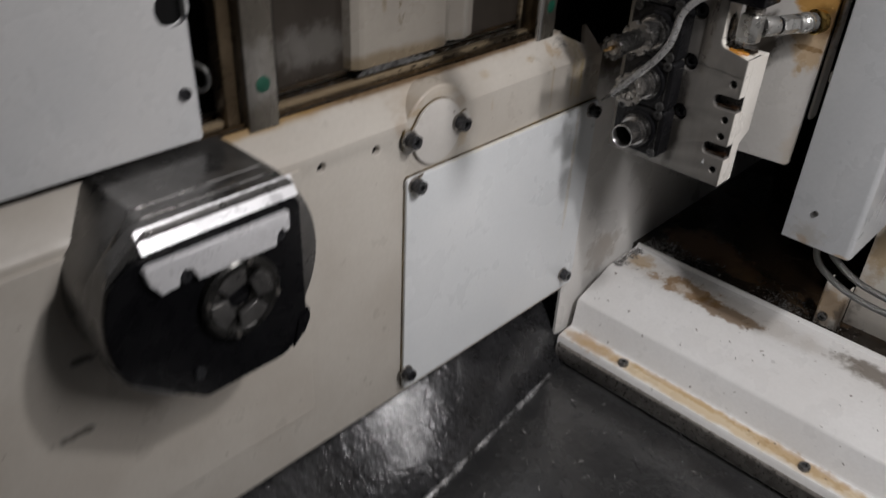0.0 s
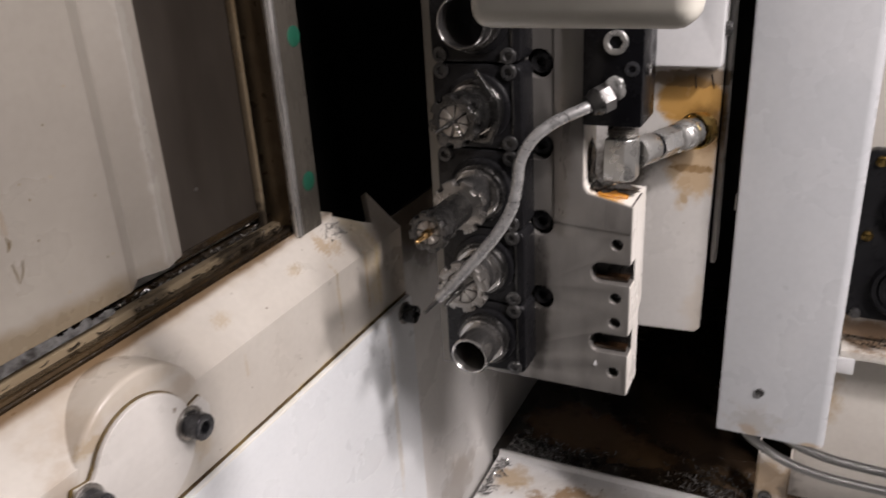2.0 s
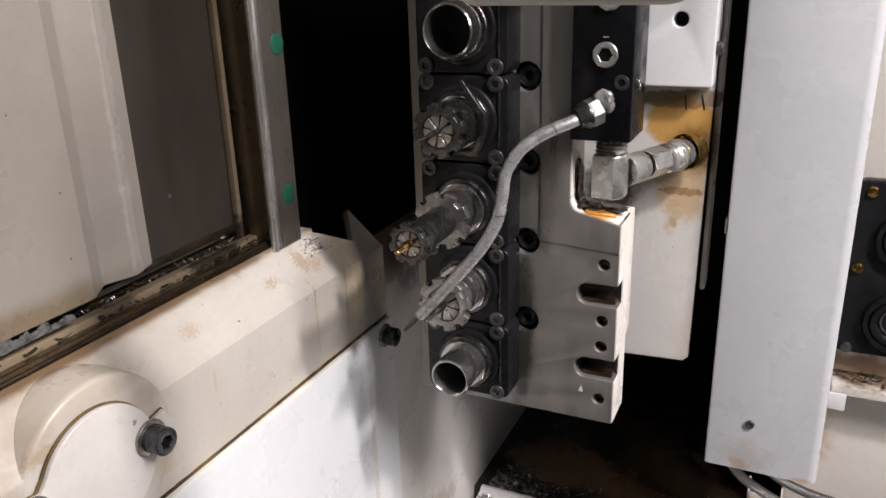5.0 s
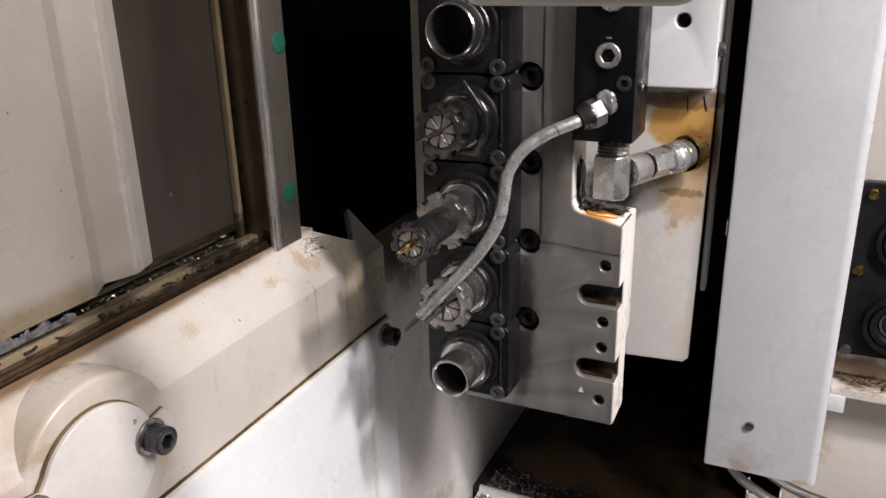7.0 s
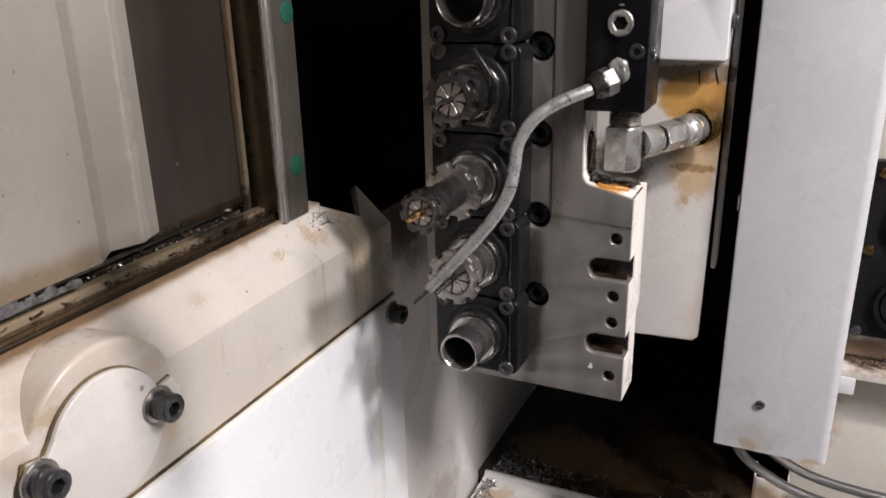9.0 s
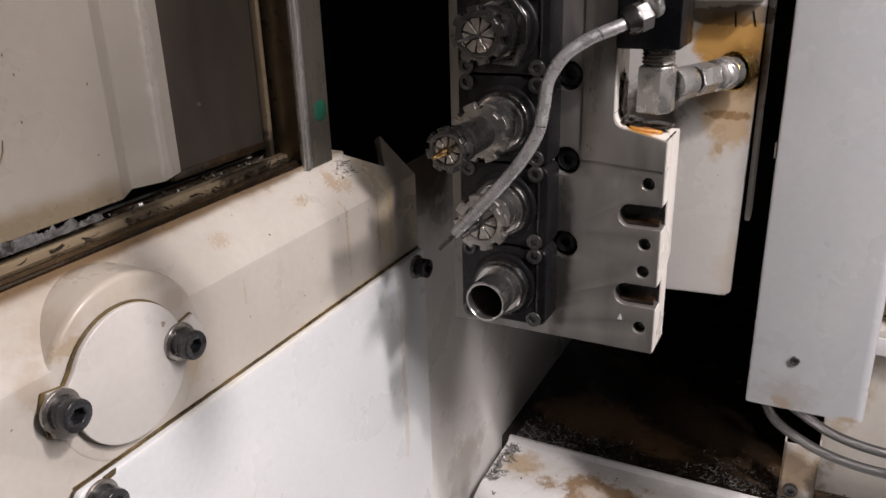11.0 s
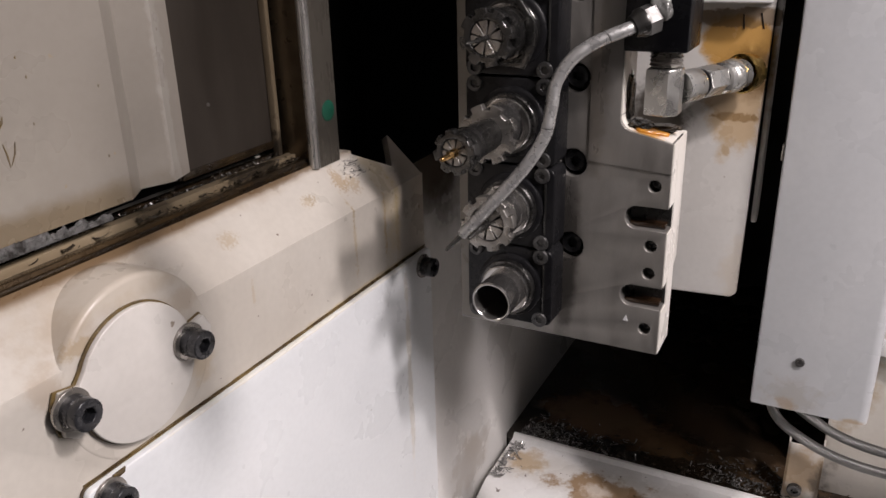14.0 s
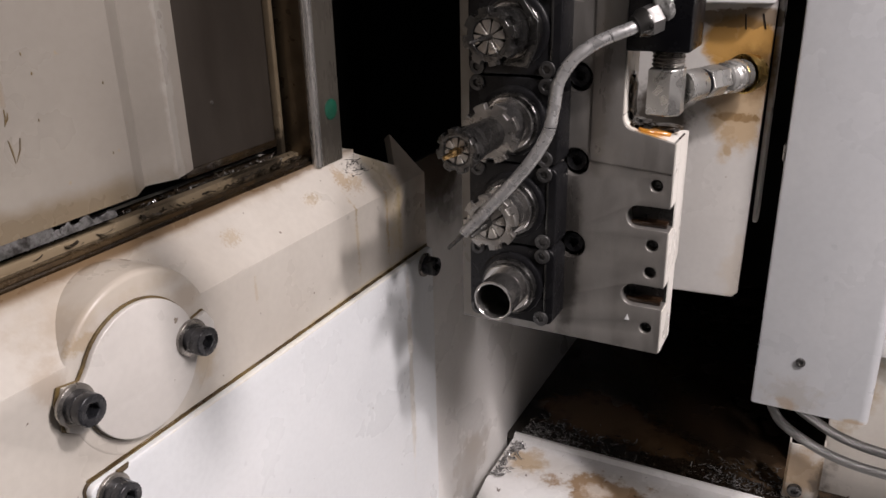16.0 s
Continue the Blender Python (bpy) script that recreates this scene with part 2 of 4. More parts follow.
# near-white base stands in for the lamp's reflection in the steel
BRIGHT = surface("lamp_glare_steel", (0.88, 0.88, 0.90), (0.80, 0.80, 0.82), 0.30, metal=0.25, scale=40, grain=400, bump=0.05)
TUBE = surface("grey_tube", (0.50, 0.50, 0.495), (0.42, 0.42, 0.415), 0.32, metal=0.7, scale=90, grain=350, bump=0.1, speck=((0.14, 0.135, 0.13), -0.02, 230.0))
ZINC = surface("zinc_fitting", (0.56, 0.555, 0.53), (0.50, 0.495, 0.475), 0.3, metal=0.85, scale=50, grain=300, bump=0.1)
BLACK = surface("black_oxide", (0.004, 0.004, 0.005), (0.007, 0.007, 0.008), 0.30, metal=0.0, scale=30, grain=380, bump=0.08, spec=0.14)
HOUSING = surface("oily_black_housing", (0.007, 0.007, 0.008), (0.013, 0.013, 0.014), 0.30, metal=0.0, scale=24, grain=260, bump=0.2, spec=0.22)
BOLT = surface("black_bolt", (0.028, 0.029, 0.033), (0.045, 0.046, 0.05), 0.3, metal=0.4, scale=90, grain=500, bump=0.15, coat=0.2)
GREYBOLT = surface("grey_bolt", (0.12, 0.12, 0.12), (0.19, 0.185, 0.18), 0.32, metal=0.8, scale=90, grain=500, bump=0.1)
PALENUT = surface("pale_nut_steel", (0.34, 0.325, 0.305), (0.24, 0.23, 0.215), 0.30, metal=0.85, scale=60, grain=400, bump=0.1)
FLATBOLT = surface("oily_steel_bolt", (0.060, 0.060, 0.061), (0.105, 0.104, 0.102), 0.36, metal=0.7, scale=90, grain=500, bump=0.1)
NUTGREY = surface("oily_zinc_nut", (0.13, 0.128, 0.124), (0.19, 0.186, 0.18), 0.42, metal=0.55, scale=80, grain=420, bump=0.12)
WASHER = surface("steel_washer", (0.30, 0.28, 0.26), (0.42, 0.40, 0.37), 0.34, metal=0.9, scale=90, grain=500)
GRIME = surface("oil_grime", (0.06, 0.04, 0.02), (0.16, 0.11, 0.04), 0.3, scale=60, grain=300, bump=0.3)
# near-black base: the shade of deep gaps and openings put into colour
VOID = surface("depth_shade_black", (0.010, 0.010, 0.010), (0.016, 0.015, 0.014), 0.7, scale=8, grain=60, spec=0.15)
GREYSHEET = surface("grey_sheet", (0.038, 0.031, 0.025), (0.068, 0.057, 0.047), 0.36, metal=0.4, scale=10, grain=220, bump=0.1, stretch=(1, 1, 0.3), spots=[
    # paler blotch paints a reflection low on the left sheet
    ((-0.475, 0.385, 0.40), (0.02, 0.05, 0.02), (0.30, 0.29, 0.27), 0.35, 60)])
PANEL = surface("panel_paint", (0.275, 0.250, 0.217), (0.325, 0.298, 0.258), 0.36, scale=8, grain=240, bump=0.1, spots=[
    ((-0.465, 0.46, 0.376), (0.03, 0.10, 0.012), (0.17, 0.125, 0.07), 0.8, 40, 0.9),
    ((-0.4685, 0.5590, 0.46), (0.02, 0.0048, 0.25), (0.40, 0.38, 0.35), 0.42, 130, 3.2),
    ((-0.462, 0.452, 0.425), (0.02, 0.0025, 0.011), (0.22, 0.18, 0.13), 0.8, 160),
    ((-0.462, 0.470, 0.432), (0.02, 0.002, 0.007), (0.25, 0.2, 0.15), 0.7, 160)], speck=((0.3, 0.24, 0.17), -0.01))
RAIL = surface("ground_rail", (0.12, 0.108, 0.09), (0.16, 0.145, 0.122), 0.30, metal=0.45, scale=25, grain=350, bump=0.06, stretch=(2, 2, 0.4), spots=[
    ((-0.45, 0.31, 0.40), (0.03, 0.03, 0.03), (0.5, 0.49, 0.47), 0.3, 60)])
BRONZE = surface("oily_bronze_strip", (0.13, 0.095, 0.058), (0.20, 0.15, 0.095), 0.35, metal=0.6, scale=30, grain=260, bump=0.2)
TRACK = surface("oily_track", (0.085, 0.055, 0.027), (0.03, 0.02, 0.012), 0.22, metal=0.3, scale=30, grain=200, bump=0.4, spots=[
    ((-0.47, 0.62, 0.362), (0.02, 0.09, 0.01), SOOT, 0.8, 70)])
SEAL = surface("grey_wiper_fuzz", (0.26, 0.255, 0.25), (0.035, 0.03, 0.026), 0.5, scale=220, grain=900, bump=1.0)
ROD = surface("polished_rod", (0.70, 0.68, 0.65), (0.50, 0.48, 0.45), 0.26, metal=0.8, scale=40, grain=420, bump=0.05, stretch=(4, 4, 0.3))
STRIP = surface("oily_beige_strip", (0.19, 0.150, 0.100), (0.11, 0.078, 0.044), 0.32, metal=0.2, scale=22, grain=260, bump=0.15, stretch=(1, 1, 0.5), spots=[
    ((-0.47, 0.60, 0.365), (0.02, 0.03, 0.008), SOOT, 0.9, 120, 2.5), ((-0.47, 0.53, 0.365), (0.02, 0.02, 0.008), SOOT, 0.7, 140, 3.0), ((-0.47, 0.645, 0.368), (0.02, 0.03, 0.012), SOOT, 0.9, 120, 2.5)])
SLUDGE = surface("wet_black_sludge", (0.010, 0.007, 0.005), (0.035, 0.022, 0.010), 0.16, scale=60, grain=500, bump=0.8, coat=1.0, coat_rough=0.08, wave=(260.0, 0.0016))
SLOPE = surface("oily_black_slope", (0.045, 0.045, 0.048), (0.085, 0.085, 0.09), 0.30, metal=0.3, scale=26, grain=200, bump=0.5, coat=1.0, coat_rough=0.20, wave=(55.0, 0.0034), speck=((0.28, 0.28, 0.29), 0.005, 95.0))
SEAMMETAL = surface("bright_seam", (0.75, 0.75, 0.76), (0.05, 0.05, 0.05), 0.3, metal=0.8, scale=55, grain=300, bump=0.6)
SPINDLE = surface("oily_ground_spindle", (0.24, 0.235, 0.23), (0.15, 0.147, 0.143), 0.33, metal=0.8, scale=22, grain=380, bump=0.08)
TRACKSTRIP = surface("worn_beige_track", (0.33, 0.26, 0.17), (0.22, 0.16, 0.095), 0.3, metal=0.2, scale=22, grain=260, bump=0.15, stretch=(1, 0.3, 1), spots=[
    ((-0.468, 0.615, 0.365), (0.006, 0.035, 0.008), SOOT, 0.9, 120, 2.2), ((-0.468, 0.54, 0.365), (0.006, 0.015, 0.008), SOOT, 0.7, 160, 2.5)])
GREEN = surface("green_plug", (0.008, 0.075, 0.046), (0.012, 0.10, 0.06), 0.45, scale=60, grain=400)
BRASS = surface("brass", (0.55, 0.38, 0.13), (0.40, 0.26, 0.08), 0.28, metal=1.0, scale=60, grain=400)
SEALANT = surface("clear_sealant", (0.10, 0.10, 0.096), (0.22, 0.22, 0.21), 0.28, scale=120, grain=400, bump=0.8, coat=0.8)
COPPERTOOL = surface("coated_drill", (0.52, 0.33, 0.14), (0.42, 0.26, 0.1), 0.25, metal=1.0, scale=90, grain=500)
def braid_material():
    m, nt, bsdf = nodes_of("braided_hose")
    pos = nt.nodes.new("ShaderNodeNewGeometry").outputs["Position"]
    waves = []
    for turn in (0.8, -0.8):
        mp = nt.nodes.new("ShaderNodeMapping")
        mp.inputs["Rotation"].default_value = (0.4, turn, 0.3)
        nt.links.new(pos, mp.inputs["Vector"])
        wv = add(nt, "ShaderNodeTexWave", Scale=260.0, Distortion=0.4)
        nt.links.new(mp.outputs[0], wv.inputs["Vector"])
        waves.append(wv.outputs["Fac"])
    both = maths(nt, "MAXIMUM", waves[0], waves[1])
    nt.links.new(mix(nt, both, (0.040, 0.040, 0.039), (0.25, 0.25, 0.24)), bsdf.inputs["Base Color"])
    bsdf.inputs["Metallic"].default_value, bsdf.inputs["Roughness"].default_value = 0.8, 0.33
    bn = add(nt, "ShaderNodeBump", Strength=0.8, Distance=0.0005)
    nt.links.new(both, bn.inputs["Height"])
    nt.links.new(bn.outputs[0], bsdf.inputs["Normal"])
    return m


BRAID = braid_material()
OIL = surface("brown_cutting_oil", (0.026, 0.013, 0.006), (0.012, 0.007, 0.004), 0.08, scale=90, grain=300, bump=0.1, coat=0.6)
AMBER = surface("amber_oil", (0.50, 0.22, 0.03), (0.34, 0.13, 0.015), 0.10, scale=120, grain=300, bump=0.1, coat=0.6)
CHIP = surface("wet_metal_chips", (0.20, 0.195, 0.19), (0.75, 0.74, 0.73), 0.22, metal=0.7, scale=300, grain=600)
DARKCHIP = surface("dark_oily_chips", (0.035, 0.028, 0.02), (0.09, 0.07, 0.05), 0.2, metal=0.4, scale=300, grain=600, coat=0.5)
HEAD = surface("head_cover_paint", (0.58, 0.56, 0.49), (0.62, 0.60, 0.54), 0.36, scale=8, grain=240, bump=0.08)
FARPANEL = surface("stained_far_panel", (0.66, 0.62, 0.56), (0.72, 0.69, 0.63), 0.36, scale=9, grain=240, bump=0.1, spots=[
    ((-0.128, 0.95, 0.27), (0.014, 0.03, 0.09), (0.36, 0.22, 0.08), 0.8, 45),
    ((-0.10, 0.95, 0.195), (0.05, 0.03, 0.016), (0.20, 0.11, 0.045), 0.85, 60),
    ((-0.135, 0.95, 0.12), (0.02, 0.03, 0.05), (0.42, 0.27, 0.10), 0.7, 50),
    ((-0.165, 0.93, 0.04), (0.03, 0.03, 0.03), (0.40, 0.24, 0.09), 0.7, 60),
    ((-0.145, 0.93, 0.02), (0.012, 0.03, 0.05), (0.06, 0.045, 0.03), 0.8, 60)], speck=((0.15, 0.1, 0.06), 0.02))
ENCLOSURE = surface("enclosure_paint", (0.60, 0.60, 0.60), (0.66, 0.66, 0.65), 0.4, scale=4, grain=200)

# ---- shape helpers ----
WORLD = {}


def front(y):
    """Local x, y, z become world x, z and towards -y, starting at depth y."""
    return Matrix(((1, 0, 0, 0), (0, 0, -1, y), (0, 1, 0, 0), (0, 0, 0, 1)))


def side(x):
    """Local x, y, z become world y, z and +x, starting at x."""
    return Matrix(((0, 0, 1, x), (1, 0, 0, 0), (0, 1, 0, 0), (0, 0, 0, 1)))


def level(z):
    return Matrix.Translation((0, 0, z))


def along(a, b):
    """A pose at a whose z axis points to b."""
    d = Vector(b) - Vector(a)
    return Matrix.Translation(a) @ d.to_track_quat("Z", "Y").to_matrix().to_4x4()


def mesh_of(bm, name, smooth=40):
    me = bpy.data.meshes.new(name)
    bmesh.ops.recalc_face_normals(bm, faces=bm.faces)
    if smooth:
        for f in bm.faces:
            f.smooth = True
        lim = radians(smooth)
        for e in bm.edges:
            if len(e.link_faces) != 2 or e.calc_face_angle(0) > lim:
                e.smooth = False
    bm.to_mesh(me)
    bm.free()
    return me


def thing(name, place, label, category, group="", kind=""):
    ob = new(name)
    ob.empty_display_size = 0.02
    WORLD[ob] = Matrix.Translation(place)
    ob.matrix_basis = WORLD[ob]
    return tagged(ob, label, category, group, kind)


def part(name, shape, material, parent=None, label="", at=None):
    """Links a bmesh or mesh as one object under parent; at: its pose in the world."""
    me = shape if isinstance(shape, bpy.types.Mesh) else mesh_of(shape, name)
    if not me.materials:
        me.materials.append(material)
    ob = new(name, me)
    at = at if at is not None else Matrix.Identity(4)
    WORLD[ob] = at
    if parent is not None:
        ob.parent = parent
        ob.matrix_basis = WORLD[parent].inverted() @ at
    else:
        ob.matrix_basis = at
    return tagged(ob, label)


def prism(outline, depth, holes=(), bevel=0.0, z0=0.0):
    """A flat piece with real holes, from z0 to z0 + depth, its edges rounded."""
    cu = bpy.data.curves.new("outline", "CURVE")
    cu.dimensions, cu.fill_mode = "2D", "BOTH"
    cu.extrude = depth / 2 - bevel
    cu.bevel_depth, cu.bevel_resolution, cu.offset = bevel, 2, -bevel
    for loop in (outline, *holes):
        sp = cu.splines.new("POLY")
        sp.points.add(len(loop) - 1)
        for p, (x, y) in zip(sp.points, loop):
            p.co = (x, y, 0, 1)
        sp.use_cyclic_u = True
    ob = bpy.data.objects.new("outline", cu)
    scene.collection.objects.link(ob)
    dg = bpy.context.evaluated_depsgraph_get()
    me = bpy.data.meshes.new_from_object(ob.evaluated_get(dg))
    bpy.data.objects.remove(ob)
    bpy.data.curves.remove(cu)
    bm = bmesh.new()
    bm.from_mesh(me)
    bpy.data.meshes.remove(me)
    bmesh.ops.remove_doubles(bm, verts=bm.verts, dist=1e-6)
    bmesh.ops.translate(bm, verts=bm.verts, vec=(0, 0, z0 + depth / 2))
    return bm


def circle(x, y, r, n=32):
    return [(x + r * math.cos(2 * math.pi * i / n), y + r * math.sin(2 * math.pi * i / n)) for i in range(n)]


def rect(x0, y0, x1, y1, r=0.0, n=5):
    if r <= 0:
        return [(x0, y0), (x1, y0), (x1, y1), (x0, y1)]
    out = []
    for cx, cy, a0 in ((x1 - r, y0 + r, -90), (x1 - r, y1 - r, 0), (x0 + r, y1 - r, 90), (x0 + r, y0 + r, 180)):
        for i in range(n + 1):
            a = radians(a0 + 90 * i / n)
            out.append((cx + r * math.cos(a), cy + r * math.sin(a)))
    return out


def box(x0, y0, z0, x1, y1, z1, bevel=0.0, seg=2):
    bm = bmesh.new()
    bmesh.ops.create_cube(bm, size=1)
    bmesh.ops.transform(bm, matrix=Matrix.Translation(((x0 + x1) / 2, (y0 + y1) / 2, (z0 + z1) / 2)) @ Matrix.Diagonal((abs(x1 - x0), abs(y1 - y0), abs(z1 - z0), 1)), verts=bm.verts)
    if bevel:
        bmesh.ops.bevel(bm, geom=bm.edges[:], offset=bevel, segments=seg, affect="EDGES", profile=0.5)
    return bm


def lathe(profile, n=40, closed=True):
    """Turns (radius, height) pairs round z; radius 0 closes an end."""
    bm = bmesh.new()
    rings = []
    for r, h in profile:
        if r <= 1e-7:
            rings.append([bm.verts.new((0, 0, h))])
        else:
            rings.append([bm.verts.new((r * math.cos(2 * math.pi * i / n), r * math.sin(2 * math.pi * i / n), h)) for i in range(n)])
    for a, b in zip(rings, rings[1:]):
        for i in range(n):
            j = (i + 1) % n
            if len(a) == 1 and len(b) == 1:
                continue
            if len(a) == 1:
                bm.faces.new((a[0], b[i], b[j]))
            elif len(b) == 1:
                bm.faces.new((a[i], a[j], b[0]))
            else:
                bm.faces.new((a[i], a[j], b[j], b[i]))
    return bm


def smooth_path(points, step=10):
    pts = [Vector(p) for p in points]
    pts = [2 * pts[0] - pts[1], *pts, 2 * pts[-1] - pts[-2]]
    out = []
    for a, b, c, d in zip(pts, pts[1:], pts[2:], pts[3:]):
        for i in range(step):
            t = i / step
            out.append(0.5 * ((2 * b) + (c - a) * t + (2 * a - 5 * b + 4 * c - d) * t * t + (3 * b - a - 3 * c + d) * t ** 3))
    return out + [pts[-2]]


def sweep(points, radius, n=16, step=10, cap=True, wobble=0.0):
    path = smooth_path(points, step)
    bm, rings, up = bmesh.new(), [], Vector((0.13, 0.31, 0.94)).normalized()
    for i, p in enumerate(path):
        d = (path[min(i + 1, len(path) - 1)] - path[max(i - 1, 0)]).normalized()
        u = (up - d * up.dot(d)).normalized()
        v, up = d.cross(u), u
        r = radius(i / (len(path) - 1)) if callable(radius) else radius
        r *= 1 + wobble * noise.noise(p * 180)
        rings.append([bm.verts.new(p + r * (u * math.cos(2 * math.pi * k / n) + v * math.sin(2 * math.pi * k / n))) for k in range(n)])
    for a, b in zip(rings, rings[1:]):
        for k in range(n):
            bm.faces.new((a[k], a[(k + 1) % n], b[(k + 1) % n], b[k]))
    if cap:
        bm.faces.new(rings[0][::-1])
        bm.faces.new(rings[-1])
    return bm


def join(*shapes):
    """Several bmeshes of one piece in one."""
    out = bmesh.new()
    for bm in shapes:
        me = bpy.data.meshes.new("tmp")
        bm.to_mesh(me)
        bm.free()
        out.from_mesh(me)
        bpy.data.meshes.remove(me)
    return out


def moved(bm, m):
    bmesh.ops.transform(bm, matrix=m, verts=bm.verts)
    return bm


def hexagon(r, turn=0):
    return [(r * math.cos(radians(60 * i + turn)), r * math.sin(radians(60 * i + turn))) for i in range(6)]


def cap_screw(r, h, socket=0.5, n=28):
    """A socket head cap screw's head standing on z = 0, with a real hexagon socket."""
    knurl = [(r * (1 + (0.015 if i % 2 else -0.015)) * math.cos(2 * math.pi * i / 48), r * (1 + (0.015 if i % 2 else -0.015)) * math.sin(2 * math.pi * i / 48)) for i in range(48)]
    top = prism(knurl, h * 0.55, [hexagon(r * socket)], bevel=r * 0.09, z0=h * 0.45)
    low = prism(knurl, h * 0.47, bevel=r * 0.03)
    return join(low, top)


_screws = {}


def screw(parent, at, r, h, material=BOLT, washer=0.0, name="bolt", label=""):
    key = (round(r, 5), round(h, 5), material.name)
    if key not in _screws:
        _screws[key] = mesh_of(cap_screw(r, h), "bolt")
    lift = at
    if washer:
        lift = at @ Matrix.Translation((0, 0, 0.0016))
    ob = part(name, _screws[key], material, parent, label, lift @ Matrix.Rotation(random.uniform(0, 6), 4, "Z"))
    if washer:
        wk = ("washer", round(washer, 5))
        if wk not in _screws:
            _screws[wk] = mesh_of(prism(circle(0, 0, washer, 36), 0.0018, bevel=0.0004), "washer")
        part("washer", _screws[wk], WASHER, ob, "", at)
    return ob

# ---- large structure ----
WX = -0.430
# the pan's crease runs from one seam end to the other
SEAM = ((-0.248, -0.60), (-0.4225, 0.80))
floor = part("floor", prism([SEAM[0], (0.7, -0.6), (0.7, 0.80), SEAM[1]], 0.004, bevel=0.0005), PAN, None, "", level(-0.104))
tagged(floor, "black oily sheet metal pan with wet chips", "floor", kind="structure")
slope = bmesh.new()
NXS, NYS = 14, 70
grid = []
for j in range(NYS + 1):
    y = -0.60 + 1.40 * j / NYS
    sx = SEAM[0][0] + (SEAM[1][0] - SEAM[0][0]) * j / NYS
    row = []
    for i in range(NXS + 1):
        u = i / NXS
        x = sx + 0.002 + (-0.60 - sx) * u
        # added tilt in the sheet's shape, placing the lamp's glare near y 0.49
        glare_tilt = 0.39 * (y - 0.49) * math.exp(-((y - 0.49) / 0.16) ** 2) * min(1.0, u * 6.0)
        row.append(slope.verts.new((x, y, -0.0992 + 0.165 * u + glare_tilt)))
    grid.append(row)
for j in range(NYS):
    for i in range(NXS):
        slope.faces.new((grid[j][i], grid[j + 1][i], grid[j + 1][i + 1], grid[j][i + 1]))
bmesh.ops.solidify(slope, geom=slope.faces[:], thickness=0.003)
tagged(part("floor_slope", slope, SLOPE), "sloping wet black sheet, bent to catch the lamp, beside the pan", "floor", kind="structure")
seam_at = [(SEAM[0][0] + (SEAM[1][0] - SEAM[0][0]) * (y + 0.6) / 1.4, y, -0.0988) for y in (-0.5, -0.1, 0.2, 0.45, 0.70)]
tagged(part("floor_seam", sweep(seam_at, 0.0040, 8, 30, wobble=0.7), SEAMMETAL), "bright folded seam of the black pan", "seam", kind="structure")

# the cream casting that carries the spindle
wall = thing("wall_casting", (WX, 0.2, 0.02), "cream painted machine casting wall with a chamfered ledge", "wall", kind="structure")
part("wall_face", prism([(-0.60, 0.020), (0.742, 0.020), (0.742, 0.3325), (-0.60, 0.3325)], 0.03,
     [circle(0.353, 0.3195, 0.0042, 20), circle(0.411, 0.3165, 0.0042, 20)], bevel=0.0008), CREAM, wall, "", side(WX - 0.03))
# chamfer, notched near its end
RISE, BACK = 0.0275, 0.0250
SL = math.hypot(RISE, BACK)
chamfer_pose = Matrix(((0, -BACK / SL, RISE / SL, WX), (1, 0, 0, 0), (0, RISE / SL, BACK / SL, 0.3318), (0, 0, 0, 1)))
part("chamfer", prism([(-0.60, 0), (0.7415, 0.0), (0.7413, 0.002), (0.7372, 0.0350), (0.7362, 0.0355), (0.7185, 0.0150), (0.7170, 0.0150), (0.6840, SL), (-0.60, SL)], 0.006, bevel=0.0006, z0=-0.006), CREAM, wall, "", chamfer_pose)
part("ledge", box(-0.60, -0.60, 0.02, WX - BACK + 0.0012, 0.692, 0.3318 + RISE - 0.0012, 0.0008), CREAM, wall)
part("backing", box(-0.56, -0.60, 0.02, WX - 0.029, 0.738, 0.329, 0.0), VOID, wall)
# black discs stand for the shade inside the two holes
for y, z in ((0.353, 0.3195), (0.411, 0.3165)):
    part("hole_bottom", lathe([(0.0042, 0), (0.0042, 0.001), (0, 0.001)], 20), VOID, wall, "", side(WX - 0.006) @ Matrix.Translation((y, z, 0)))
# added white strip for the bright line along the cover's right edge
part("edge_highlight", box(WX - 0.004, 0.7424, 0.028, WX + 0.0030, 0.7436, 0.262, 0.0004), WHITE, wall, "thin white strip drawn as the edge's highlight")
# added dark bead standing for the gap above the access cover
part("gap_line", sweep([(WX + 0.0002, y, 0.2794 + 0.0002 * math.sin(y * 90)) for y in (0.446, 0.50, 0.55, 0.60, 0.65, 0.70, 0.741)], lambda t: 0.0003 + 0.0002 * t, 8, 12, wobble=0.8), GRIME, wall, "thin dark bead drawn for the joint's gap")
# raised round boss behind the small cover, and the raised pad round the spindle
part("boss", lathe([(0.0424, 0.010), (0.0418, 0.0418), (0.0414, 0.0437), (0.0405, 0.0446), (0.0393, 0.0449), (0, 0.0449)], 72), CREAM, wall, "", side(WX - 0.0446) @ Matrix.Translation((0.4856, 0.3150, 0)))
part("pad", prism(rect(-0.60, 0.072, 0.331, 0.326, 0.003), 0.0028, bevel=0.0007), CREAM, wall, "", side(WX - 0.0004))

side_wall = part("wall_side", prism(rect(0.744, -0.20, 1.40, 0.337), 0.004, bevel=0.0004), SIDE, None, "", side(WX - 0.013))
tagged(side_wall, "grey-white painted side sheet, near-black brown at the top", "wall", kind="structure")
rear = part("rear_floor", box(-0.60, 0.918, -0.03, 0.70, 1.40, 0.006, 0.001), REAR)
tagged(rear, "black oily rear floor with brown sludge", "floor", kind="structure")
